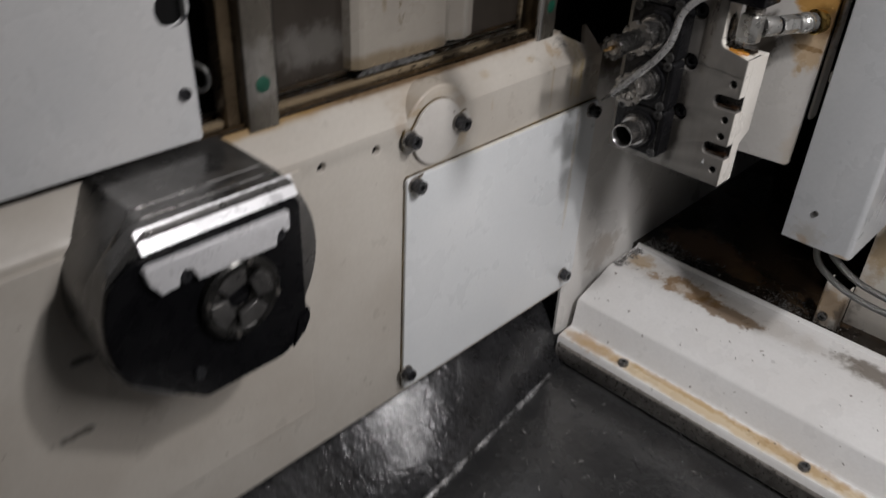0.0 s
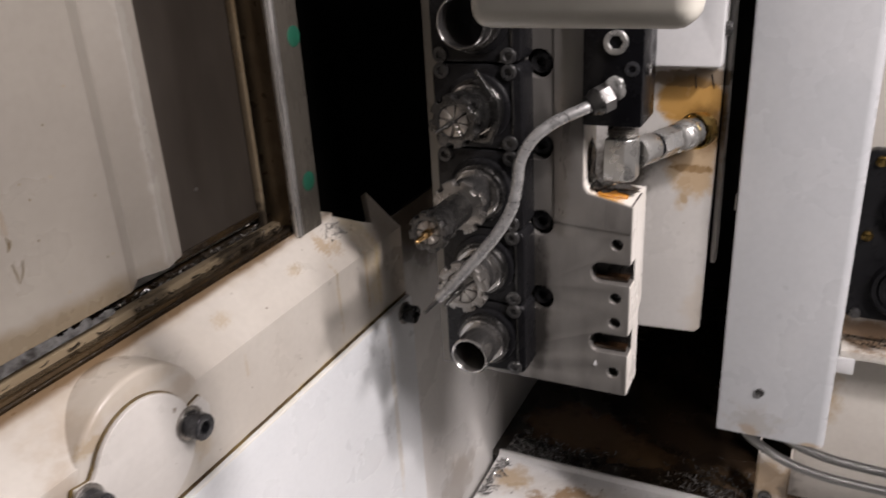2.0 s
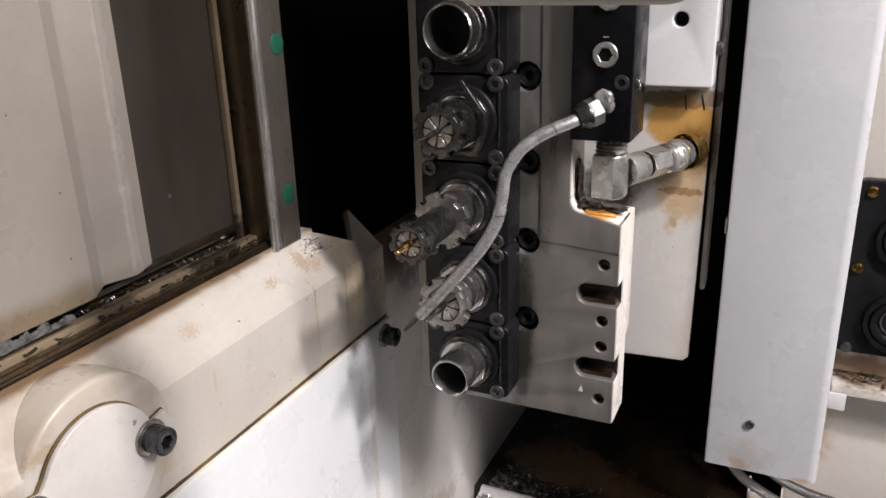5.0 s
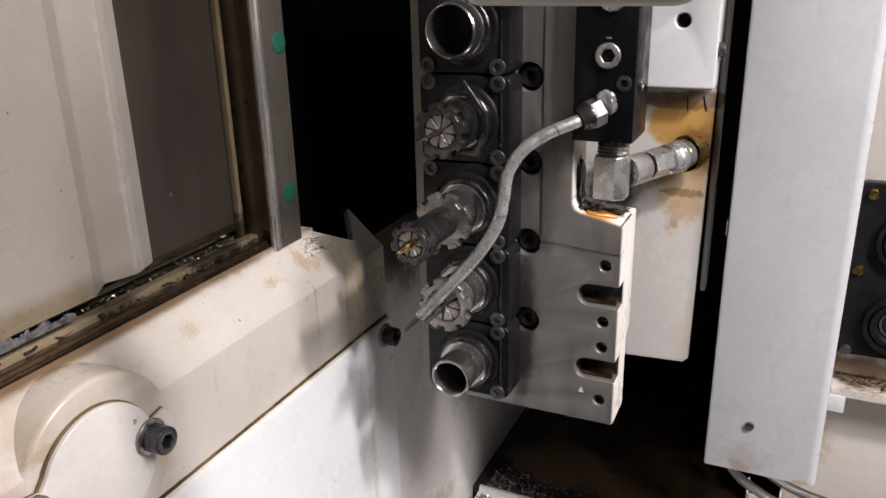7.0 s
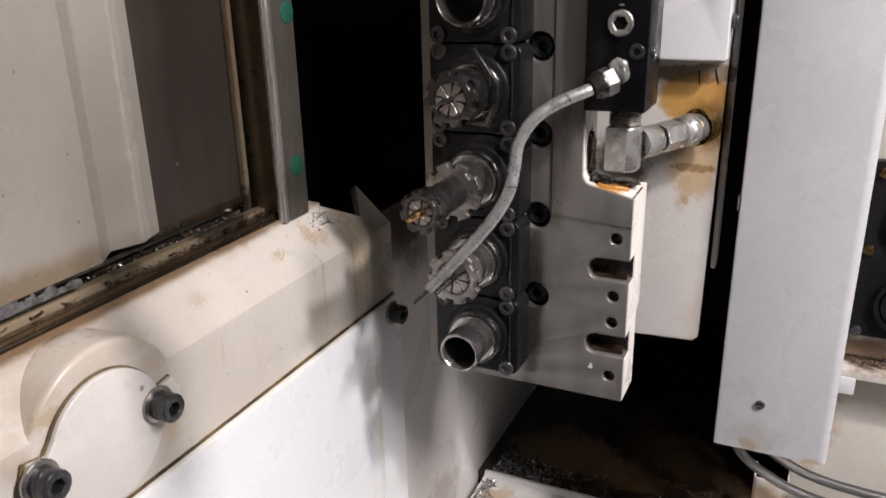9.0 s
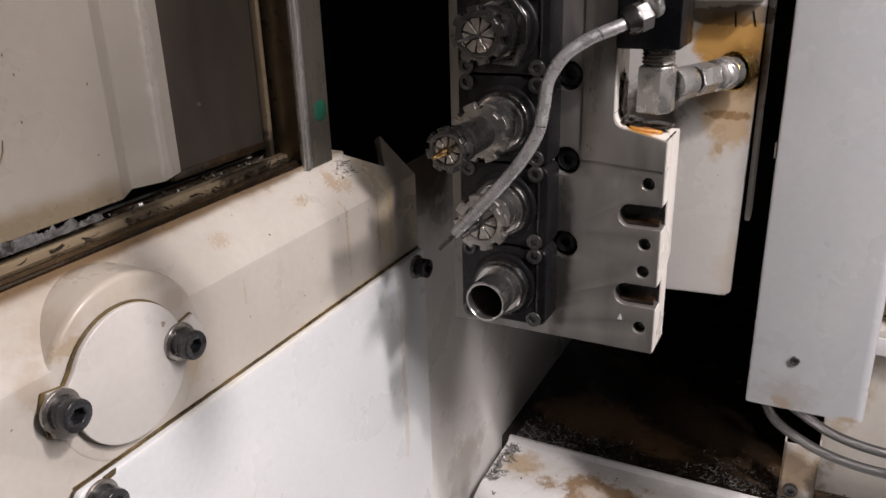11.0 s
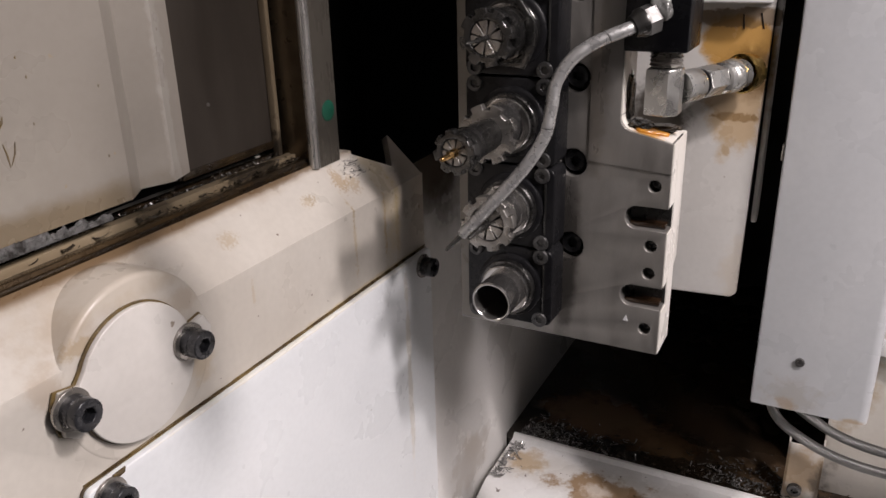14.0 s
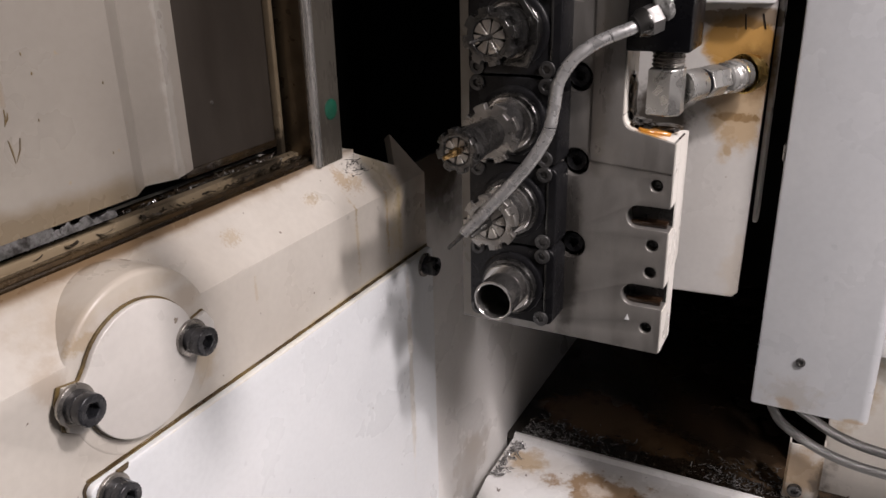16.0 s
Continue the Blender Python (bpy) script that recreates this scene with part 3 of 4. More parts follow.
# added black sheets where the open machine is only dark
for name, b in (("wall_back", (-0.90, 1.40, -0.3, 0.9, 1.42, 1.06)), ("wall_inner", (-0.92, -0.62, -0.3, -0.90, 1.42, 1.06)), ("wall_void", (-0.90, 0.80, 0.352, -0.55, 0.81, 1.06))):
    tagged(part(name, box(*b), VOID), "black sheet in place of the dark machine inside", "wall", kind="structure")
tagged(part("wall_enclosure_side", box(-0.90, -0.64, -0.3, 0.9, -0.62, 1.06), ENCLOSURE), "plain grey inside of the enclosure", "wall", kind="structure")
tagged(part("wall_enclosure_sill", box(0.70, -0.62, -0.3, 0.72, 1.40, 0.42), ENCLOSURE), "plain grey sill below the machine door", "wall", kind="structure")
tagged(part("ceiling", box(-0.92, -0.64, 1.06, 0.45, 1.42, 1.08), ENCLOSURE), "plain grey roof of the enclosure", "ceiling", kind="structure")
lamp = thing("machine_lamp", LAMP, "slim white machine lamp under the roof", "lamp")
part("housing", box(LAMP[0] - 0.04, LAMP[1] - 0.17, LAMP[2], LAMP[0] + 0.04, LAMP[1] + 0.17, LAMP[2] + 0.03, 0.004), WHITE, lamp)
part("stem", box(LAMP[0] - 0.01, LAMP[1] - 0.01, LAMP[2] + 0.03, LAMP[0] + 0.01, LAMP[1] + 0.01, 1.06), WHITE, lamp)
spot = thing("spot_lamp", SPOT, "small white spot lamp under the roof", "lamp")
part("housing", box(SPOT[0] - 0.04, SPOT[1] - 0.05, SPOT[2] + 0.006, SPOT[0] + 0.04, SPOT[1] + 0.05, SPOT[2] + 0.04, 0.006), WHITE, spot)
part("stem", box(SPOT[0] - 0.01, SPOT[1] - 0.01, SPOT[2] + 0.04, SPOT[0] + 0.01, SPOT[1] + 0.01, 1.06), WHITE, spot)

# white chute: lip, ledge, riser, slope, shelf with an upturned back edge
chute = thing("chute_cover", (-0.1, 0.75, -0.1), "white painted sheet chute with rust stains and chips", "chute", kind="structure")
CH = [(0.738, -0.100), (0.738, -0.066), (0.741, -0.062), (0.766, -0.060), (0.769, -0.057), (0.774, -0.022), (0.778, -0.018), (0.838, 0.004), (0.842, 0.005), (0.910, 0.008), (0.913, 0.012), (0.916, 0.012), (0.918, 0.004), (0.918, -0.100)]
bm = bmesh.new()
rows = [[bm.verts.new((x, y, z)) for y, z in CH] for x in (WX + 0.001, 0.60)]
for i in range(len(CH)):
    j = (i + 1) % len(CH)
    bm.faces.new((rows[0][i], rows[0][j], rows[1][j], rows[1][i]))
bm.faces.new(rows[0])
bm.faces.new(rows[1][::-1])
part("sheet", bm, CHUTE, chute)
part("front_rail", box(WX + 0.004, 0.730, -0.092, 0.60, 0.7378, -0.070, 0.002), WASHER, chute, "grey folded front edge")
for x in (-0.334, -0.093, 0.15):
    screw(chute, Matrix.Translation((x, 0.752, -0.0625)), 0.0065, 0.006, GREYBOLT)

# ---- cover plates on the casting ----
cover = thing("access_cover", (WX, 0.59, 0.03), "flat white painted access cover with black socket bolts", "cover plate")
# added dark sheet, just larger, draws the thin line round the cover
part("edge_outline", prism(rect(0.4433, 0.0273, 0.7420, 0.2791, 0.004), 0.0012), GRIME, cover, "", side(WX + 0.0002))
part("plate", prism(rect(0.4440, 0.028, 0.7415, 0.2785, 0.004), 0.0045, bevel=0.0009), COVER, cover, "", side(WX + 0.0003))
for y, z in ((0.4535, 0.2710), (0.4470, 0.0510), (0.7280, 0.2690), (0.7180, 0.0510)):
    screw(cover, side(WX + 0.0048) @ Matrix.Translation((y, z, 0)), 0.0066, 0.0088, BOLT, 0.0085)

part("paint_chip", prism([(0.4560, 0.2765), (0.4625, 0.2772), (0.4635, 0.2795), (0.4570, 0.2793)], 0.0012, bevel=0.0003), GRIME, cover, "dark flake at the top edge", side(WX + 0.0046))
disc = thing("round_cover", (WX, 0.482, 0.314), "round cream cover with two bolted lugs", "cover plate")
ear = [(0.482 + 0.0305 * math.cos(radians(a)), 0.3145 + 0.0305 * math.sin(radians(a))) for a in range(-160, -10, 6)]
ear += [(0.514, 0.305), (0.523, 0.3065), (0.5245, 0.318), (0.520, 0.325), (0.5125, 0.3235)]
ear += [(0.482 + 0.0305 * math.cos(radians(a)), 0.3145 + 0.0305 * math.sin(radians(a))) for a in range(20, 158, 6)]
ear += [(0.4515, 0.3245), (0.443, 0.326), (0.4405, 0.320), (0.4415, 0.307), (0.4465, 0.3035)]
# added dark sheet draws the dirt line round the disc
part("edge_outline", prism([(0.4815 + (y - 0.482) * 1.022, 0.3150 + (z - 0.3145) * 1.022) for y, z in ear], 0.0008), GRIME, disc, "", side(WX + 0.0010))
part("plate", prism(ear, 0.003, bevel=0.0006), DISC, disc, "", side(WX + 0.0012))
for y, z in ((0.5085, 0.3170), (0.4455, 0.3180)):
    screw(disc, side(WX + 0.0042) @ Matrix.Translation((y, z, 0)), 0.0066, 0.0092, BOLT, 0.0088)

# ---- main spindle on the casting ----
SY, SZ, SF = 0.2220, 0.3000, -0.362
spindle = thing("work_spindle", (WX, SY, SZ), "oily steel spindle nose with black face and collet", "spindle")


def clipped(r, cuts, n=96):
    """A round outline cut by straight flats: (angle in degrees, distance from the axis)."""
    out = []
    for i in range(n):
        a = 2 * math.pi * i / n
        rr = r
        for deg, dist in cuts:
            c = math.cos(a - radians(deg))
            if c > 1e-3:
                rr = min(rr, dist / c)
        out.append((rr * math.cos(a), rr * math.sin(a)))
    return out


sp = Matrix.Translation((0, SY, SZ)) @ side(0)
TOPFLAT = [(90, 0.0690), (138, 0.0800)]
part("rear_body", prism(clipped(0.0860, TOPFLAT), 0.060, bevel=0.0012), SPINDLE, spindle, "", sp @ Matrix.Translation((0.0030, -0.0060, -0.4540)))
part("groove", prism(clipped(0.0835, [(90, 0.0660), (138, 0.0770)]), 0.004, bevel=0.0004), BLACK, spindle, "", sp @ Matrix.Translation((0.0010, -0.0060, -0.3955)))
part("ring", prism(clipped(0.0855, TOPFLAT), 0.0125, bevel=0.0010), SPINDLE, spindle, "", sp @ Matrix.Translation((0, -0.0060, -0.3930)))
FACE = [(90, 0.0622), (128, 0.0800), (0, 0.0580), (-62, 0.0835), (-90, 0.0760), (-130, 0.0770)]
part("nose", prism(clipped(0.0860, FACE), 0.0155, bevel=0.0010), SPINDLE, spindle, "", sp @ Matrix.Translation((0, 0, -0.3805)))
part("face_plate", prism(clipped(0.0862, [(90, 0.0490), (128, 0.0760), (0, 0.0582), (-62, 0.0837), (-90, 0.0762), (-130, 0.0772)]), 0.006, bevel=0.0012), BLACK, spindle, "glossy black face plate", sp @ Matrix.Translation((0, 0, SF - 0.0040)))
part("side_key", prism([(0.044, -0.072), (0.056, -0.060), (0.060, -0.052), (0.060, -0.044), (0.050, -0.050)], 0.010, bevel=0.0008), BLACK, spindle, "", sp @ Matrix.Translation((0, 0, SF - 0.0060)))
wedge = bmesh.new()
for u in (-0.0545, 0.0575):
    for h, w in ((0.0505, 0.0000), (0.0515, 0.0016), (0.0632, -0.0070), (0.0618, -0.0082), (0.0480, -0.0185)):
        wedge.verts.new((u, h, SF + w))
wedge.verts.ensure_lookup_table()
for k in range(5):
    wedge.faces.new([wedge.verts[q] for q in (k, (k + 1) % 5, 5 + (k + 1) % 5, 5 + k)])
wedge.faces.new(wedge.verts[:5])
wedge.faces.new(wedge.verts[5:])
part("top_edge", wedge, BRIGHT, spindle, "bright bevelled edge", sp)
bar = [(-0.058, 0.0430), (-0.056, 0.0330), (-0.049, 0.0230), (-0.037, 0.0245), (-0.0365, 0.0300), (-0.033, 0.0345), (-0.028, 0.0325), (-0.0255, 0.0270), (-0.024, 0.0230), (0.034, 0.0230), (0.0355, 0.0310), (0.039, 0.0345), (0.042, 0.0310), (0.0455, 0.0320), (0.0455, 0.0450), (-0.056, 0.0450)]
part("clamp_bar", prism(bar, 0.006, bevel=0.0008), BRIGHT, spindle, "bright steel clamp bar", sp @ Matrix.Translation((0, 0, SF + 0.0012)))
COL = sp @ Matrix.Translation((0.0040, -0.0050, 0))
collet = part("collet", lathe([(0.030, SF), (0.030, SF + 0.007), (0.028, SF + 0.009), (0.024, SF + 0.009), (0.020, SF + 0.004), (0.009, SF + 0.003), (0.009, SF - 0.02), (0, SF - 0.02)], 48), DULL, spindle, "ribbed steel collet", COL)
jaw = mesh_of(prism([(0.0095, -0.0075), (0.0225, -0.0125), (0.0245, 0), (0.0225, 0.0125), (0.0095, 0.0075)], 0.004, bevel=0.0009), "jaw")
for k in range(4):
    part("jaw", jaw, SPINDLE, collet, "", COL @ Matrix.Translation((0, 0, SF + 0.0045)) @ Matrix.Rotation(radians(20 + 90 * k), 4, "Z"))
for a in (75, 165, 255, 345):
    part("set_screw", lathe([(0.0022, 0), (0.0022, 0.0008), (0, 0.0008)], 12), WASHER, spindle, "", COL @ Matrix.Translation((0.027 * math.cos(radians(a)), 0.027 * math.sin(radians(a)), SF + 0.009)))
for u, v in ((-0.032, -0.052), (-0.031, 0.0270), (0.039, 0.0280)):
    screw(spindle, sp @ Matrix.Translation((u, v, SF + 0.002)), 0.004, 0.003, BOLT)

# ---- sliding way covers and guide rails above the ledge ----
LZ = 0.3318 + RISE
track = thing("cover_track", (-0.47, 0.05, LZ), "oily brown guide track with chips on the ledge", "guide track", kind="structure")
for nm, x0, x1, h, mt in (("bed", -0.486, -0.4565, 0.0012, SLUDGE), ("front_strip", -0.4612, -0.4580, 0.0030, TRACK), ("middle_strip", -0.4735, -0.4672, 0.0052, TRACKSTRIP), ("rear_strip", -0.4860, -0.4820, 0.0040, SLUDGE)):
    part(nm, box(x0, -0.60, LZ - 0.0018, x1, 0.655, LZ + h, 0.0005), mt, track)


def bent_sheet(ys, xs, z0, z1, thick=0.0015):
    """An upright sheet whose plan follows (x, y) pairs."""
    plan = list(zip(xs, ys))
    bm = bmesh.new()
    outer, inner = [], []
    for i, (x, y) in enumerate(plan):
        a, b = plan[max(i - 1, 0)], plan[min(i + 1, len(plan) - 1)]
        d = Vector((b[0] - a[0], b[1] - a[1])).normalized()
        nx, ny = d.y * thick, -d.x * thick
        outer.append([bm.verts.new((x, y, z)) for z in (z0, z1)])
        inner.append([bm.verts.new((x - nx, y - ny, z)) for z in (z0, z1)])
    for i in range(len(plan) - 1):
        bm.faces.new((outer[i][0], outer[i + 1][0], outer[i + 1][1], outer[i][1]))
        bm.faces.new((inner[i][0], inner[i][1], inner[i + 1][1], inner[i + 1][0]))
        for k in (0, 1):
            bm.faces.new((outer[i][k], inner[i][k], inner[i + 1][k], outer[i + 1][k]))
    for i in (0, -1):
        bm.faces.new((outer[i][0], outer[i][1], inner[i][1], inner[i][0]))
    return bm


PZ = 0.372
cream_cover = thing("sliding_cover", (-0.465, 0.48, PZ), "cream painted sliding cover with folded edges and scuffs", "way cover")
part("sheet", mesh_of(bent_sheet([0.417, 0.419, 0.425, 0.429, 0.526, 0.5285, 0.539, 0.5405, 0.554, 0.5565, 0.5585, 0.572, 0.574], [-0.478, -0.470, -0.466, -0.465, -0.465, -0.4665, -0.4735, -0.4735, -0.4685, -0.4682, -0.4690, -0.4735, -0.4795], PZ + 0.002, 0.80), "sheet", 9), PANEL, cream_cover)
fuzz = bmesh.new()
rows = []
for i in range(111):
    t = i / 110
    y = 0.421 + 0.092 * t
    top = (0.0095 - 0.0070 * t) * min(1.0, 0.2 + 2.2 * t) * (1 + 0.7 * noise.noise((y * 160, 3.1, 0)) + 0.4 * noise.noise((y * 600, 1.7, 0)))
    rows.append([fuzz.verts.new((-0.4644 + 0.0007 * noise.noise((y * 900, k * 1.7, 5.0)) - 0.0012 * (k / 7) ** 2, y, PZ - 0.0035 + max(0.002, top) * k / 7)) for k in range(8)])
for a, b in zip(rows, rows[1:]):
    for k in range(7):
        fuzz.faces.new((a[k], b[k], b[k + 1], a[k + 1]))
bmesh.ops.solidify(fuzz, geom=fuzz.faces[:], thickness=0.0012)
part("wiper_residue", fuzz, SEAL, cream_cover, "grey fuzzy residue on the lower edge")
for (ya, za), (yb, zb) in (((0.4690, 0.4135), (0.4702, 0.4040)), ((0.4742, 0.4135), (0.4708, 0.4045)), ((0.4700, 0.4255), (0.4690, 0.4190)), ((0.4712, 0.4240), (0.4692, 0.4195))):
    part("scratch", prism([(ya - 0.0002, za), (ya + 0.0002, za), (0.6 * ya + 0.4 * yb + 0.0007, 0.5 * (za + zb)), (yb + 0.0001, zb), (yb - 0.0001, zb), (0.6 * ya + 0.4 * yb, 0.5 * (za + zb))], 0.0003), GRIME, cream_cover, "dark scratch in the paint", side(-0.4651))
for y, z in ((0.482, 0.445), (0.485, 0.437), (0.518, 0.428), (0.517, 0.397), (0.484, 0.4185), (0.500, 0.466)):
    part("fleck", prism([(y - 0.0003, z - 0.0003), (y + 0.0002, z - 0.0006), (y + 0.0004, z + 0.0004), (y - 0.0001, z + 0.0007)], 0.0003), GRIME, cream_cover, "", side(-0.4651))
part("knob", lathe([(0.006, 0), (0.0075, 0.003), (0.0075, 0.006), (0.004, 0.008), (0, 0.008)], 24), GREYBOLT, cream_cover, "", side(-0.465) @ Matrix.Translation((0.434, 0.508, 0)))
for y0, y1, rivets in ((0.346, 0.422, ()), (0.569, 0.646, ((0.596, 0.404),))):
    g = thing("grey_cover", (-0.48, y0, PZ), "dark grey steel sheet of the way cover", "way cover", "grey covers")
    part("sheet", prism(rect(y0, PZ - 0.003, y1, 0.80), 0.002, bevel=0.0004), GREYSHEET, g, "", side(-0.480))
    part("hem", box(-0.4785, y0 + 0.001, PZ - 0.0032, -0.4768, y1 - 0.001, PZ + 0.0012, 0.0005), SLUDGE, g, "dirty folded bottom hem")
    for y, z in rivets:
        part("rivet", lathe([(0.0012, 0), (0.0008, 0.0008), (0, 0.001)], 10), WASHER, g, "tiny bright rivet", side(-0.478) @ Matrix.Translation((y, z, 0)))


def guide_rail(y0, y1, dots, left_strip):
    r = thing("guide_rail", (-0.46, (y0 + y1) / 2, LZ - 0.004), "upright ground steel guide rail with green plugs", "guide rail", "upright guide rails")
    part("body", prism(rect(y0, LZ - 0.003, y1, 0.86), 0.030, bevel=0.0008), RAIL, r, "", side(-0.481))
    plug = mesh_of(lathe([(0.0062, 0), (0.0062, 0.0006), (0.0056, 0.0009), (0, 0.0009)], 28), "plug")
    for y, z in dots:
        part("plug", plug, GREEN, r, "round green plug", side(-0.4512) @ Matrix.Translation((y, z, 0)))
    if left_strip:
        part("rod", sweep([(-0.453, y0 - 0.0015, LZ - 0.002), (-0.453, y0 - 0.0015, 0.6), (-0.453, y0 - 0.0015, 0.86)], 0.0034, 16, 4), ROD, r, "bright polished rod")
        part("oily_side", box(-0.4780, y0 - 0.0012, LZ - 0.002, -0.4560, y0 - 0.0002, 0.86, 0.0002), BRONZE, r, "oily brown side of the rail")
        part("strip", prism(rect(y0 - 0.0085, LZ + 0.004, y0 - 0.0050, 0.86), 0.005, bevel=0.0008), STRIP, r, "brown oily wiper strip", side(-0.4780))
    else:
        part("strip", box(-0.478, y0 - 0.012, LZ + 0.002, -0.462, y0 - 0.0005, 0.86, 0.001), BRONZE, r, "brown oily wiper strip")
        # black box in place of the dark gap beside the rail
        part("groove", box(-0.484, y1, LZ, -0.470, y1 + 0.014, 0.86, 0.0005), VOID, r)
    return r


guide_rail(0.653, 0.6755, ((0.666, 0.389), (0.669, 0.478)), True)
guide_rail(0.3045, 0.331, ((0.3185, 0.392), (0.3175, 0.4805)), False)

door = thing("side_cover", (-0.44, 0.1, 0.37), "white painted cover sheet with screw and round hole", "cover plate")
part("sheet", prism(rect(-0.60, 0.3685, 0.261, 0.90, 0.002), 0.006, [circle(0.250, 0.461, 0.0125)], bevel=0.0008), WHITE, door, "", side(-0.449))
screw(door, side(-0.443) @ Matrix.Translation((0.251, 0.4045, 0)), 0.0042, 0.003, BOLT)
tagged(part("hook", sweep([(-0.478, 0.276, 0.412), (-0.470, 0.284, 0.405), (-0.468, 0.283, 0.394), (-0.472, 0.276, 0.391), (-0.472, 0.272, 0.398)], 0.0022, 10, 8), GREYBOLT), "small wet steel hook beside the white cover", "hook")
# added black sheet, painted dark for the shade behind the covers
tagged(part("cover_back", box(-0.505, -0.60, LZ, -0.500, 0.70, 0.95), VOID), "black sheet in place of the dark behind the way covers", "wall", kind="structure")

# ---- gang tool plate ----
PX0, PX1, PZ0, PY = -0.386, -0.256, 0.246, 0.710
NX, NZ = -0.286, 0.381
plate = thing("tool_plate", (PX0, PY, PZ0), "ground steel gang tool plate, oily, with slots and bolt holes", "tool plate")


fillet = [(NX + 0.008 - 0.008 * math.cos(radians(a)), NZ + 0.008 - 0.008 * math.sin(radians(a))) for a in range(0, 91, 15)]
z1, z2 = 0.2825, 0.3315
edge_slots = []
for z in (z1, z2):
    edge_slots += [(PX1, z - 0.0068), (-0.2735, z - 0.0068), *[(-0.2735 + 0.0068 * math.cos(radians(a)), z + 0.0068 * math.sin(radians(a))) for a in range(258, 99, -12)], (-0.2735, z + 0.0068), (PX1, z + 0.0068)]
outline = [(PX0, PZ0), (PX1, PZ0), *edge_slots, (PX1, NZ - 0.005), *[(x, z) for x, z in fillet[::-1]], (NX, 0.70), (PX0, 0.70)]
round_holes = [circle(-0.3125, z, 0.0083, 32) for z in (0.3085, 0.360, 0.409, 0.458)] + [circle(-0.2645, z, 0.0036, 20) for z in (0.351, 0.315, 0.298, 0.262)]
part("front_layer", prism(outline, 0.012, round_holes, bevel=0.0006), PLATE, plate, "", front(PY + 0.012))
part("rear_layer", prism([(PX0, PZ0), (PX1, PZ0), (PX1, NZ - 0.005), *fillet[::-1], (NX, 0.70), (PX0, 0.70)], 0.0148, bevel=0.0006), DULL, plate, "", front(PY + 0.0270))
part("edge_skin", box(PX1 - 0.0006, PY + 0.0124, PZ0 + 0.001, PX1 + 0.0006, PY + 0.0268, NZ - 0.0052), PLATE_EDGE, plate, "pale painted edge")
part("edge_skin", prism([(PX1 - 0.0006, PZ0 + 0.001), (PX1 + 0.0006, PZ0 + 0.001), (PX1 + 0.0006, z1 - 0.008), (PX1 - 0.0006, z1 - 0.008)], 0.0115), PLATE_EDGE, plate, "", front(PY + 0.012))
part("edge_skin", prism([(PX1 - 0.0006, z1 + 0.008), (PX1 + 0.0006, z1 + 0.008), (PX1 + 0.0006, z2 - 0.008), (PX1 - 0.0006, z2 - 0.008)], 0.0115), PLATE_EDGE, plate, "", front(PY + 0.012))
part("edge_skin", prism([(PX1 - 0.0006, z2 + 0.008), (PX1 + 0.0006, z2 + 0.008), (PX1 + 0.0006, NZ - 0.0052), (PX1 - 0.0006, NZ - 0.0052)], 0.0115), PLATE_EDGE, plate, "", front(PY + 0.012))
part("edge_skin", prism([(NX - 0.0006, NZ + 0.009), (NX + 0.0006, NZ + 0.009), (NX + 0.0006, 0.70), (NX - 0.0006, 0.70)], 0.0262), PLATE_EDGE, plate, "", front(PY + 0.0267))
part("edge_skin", prism([*[(x - 0.0002, z - 0.0004) for x, z in fillet], (PX1 - 0.001, NZ - 0.0054), (PX1 - 0.001, NZ - 0.0044), *[(x + 0.0005, z + 0.0005) for x, z in fillet[::-1]]], 0.0262), PLATE_EDGE, plate, "", front(PY + 0.0267))
# added pale strip: light on the plate's left margin put into colour
part("edge_skin", prism(rect(PX0 + 0.0006, PZ0 + 0.002, PX0 + 0.0125, 0.69), 0.0010, bevel=0.0002), PANEL, plate, "", front(PY + 0.0004))
for z in (z1, z2):
    part("oil_film", box(-0.2785, PY + 0.0040, z - 0.0066, PX1 - 0.0015, PY + 0.0119, z - 0.0038, 0.0008), OIL, plate, "brown oil pooled in the slot")
puddle = [(-0.2715 + 0.0090 * (1 + 0.25 * math.sin(3 * a + 1)) * math.cos(a), 0.7185 + 0.0065 * (1 + 0.3 * math.sin(2 * a)) * math.sin(a)) for a in [i * math.pi / 12 for i in range(24)]]
part("oil_puddle", prism(puddle, 0.0022, bevel=0.0008), AMBER, plate, "amber oil puddle in the notch", Matrix.Translation((0, 0, NZ - 0.0016)) @ Matrix.Translation((-0.2715, 0, 0)) @ Matrix.Rotation(radians(11), 4, "Y") @ Matrix.Translation((0.2715, 0, 0)))
for x, y, z, rx, ry, rz, seed in ((-0.2790, 0.7240, NZ + 0.0012, 0.0075, 0.0105, 0.0028, 1), (-0.2650, 0.7270, NZ - 0.0004, 0.0095, 0.0070, 0.0022, 2), (-0.2848, 0.7250, NZ + 0.0160, 0.0016, 0.0085, 0.0130, 3)):
    lump = bmesh.new()
    bmesh.ops.create_icosphere(lump, subdivisions=4, radius=1)
    for v in lump.verts:
        k = 1 + 0.45 * noise.noise(v.co * 1.7 + Vector((seed * 7, 0, 0))) + 0.18 * noise.noise(v.co * 5)
        v.co = Vector((v.co.x * rx, v.co.y * ry, v.co.z * rz)) * k
    part("sludge", lump, SLUDGE, plate, "wet black sludge in the notch", Matrix.Translation((x, y, z)))
# slightly raised upper band with its fine step
part("step", prism([(-0.3035, 0.3620), (PX1, 0.3590), (PX1, NZ - 0.005), *fillet[::-1], (NX, 0.69), (-0.3035, 0.69)], 0.0011, bevel=0.0003), PLATE, plate, "", front(PY + 0.0003))
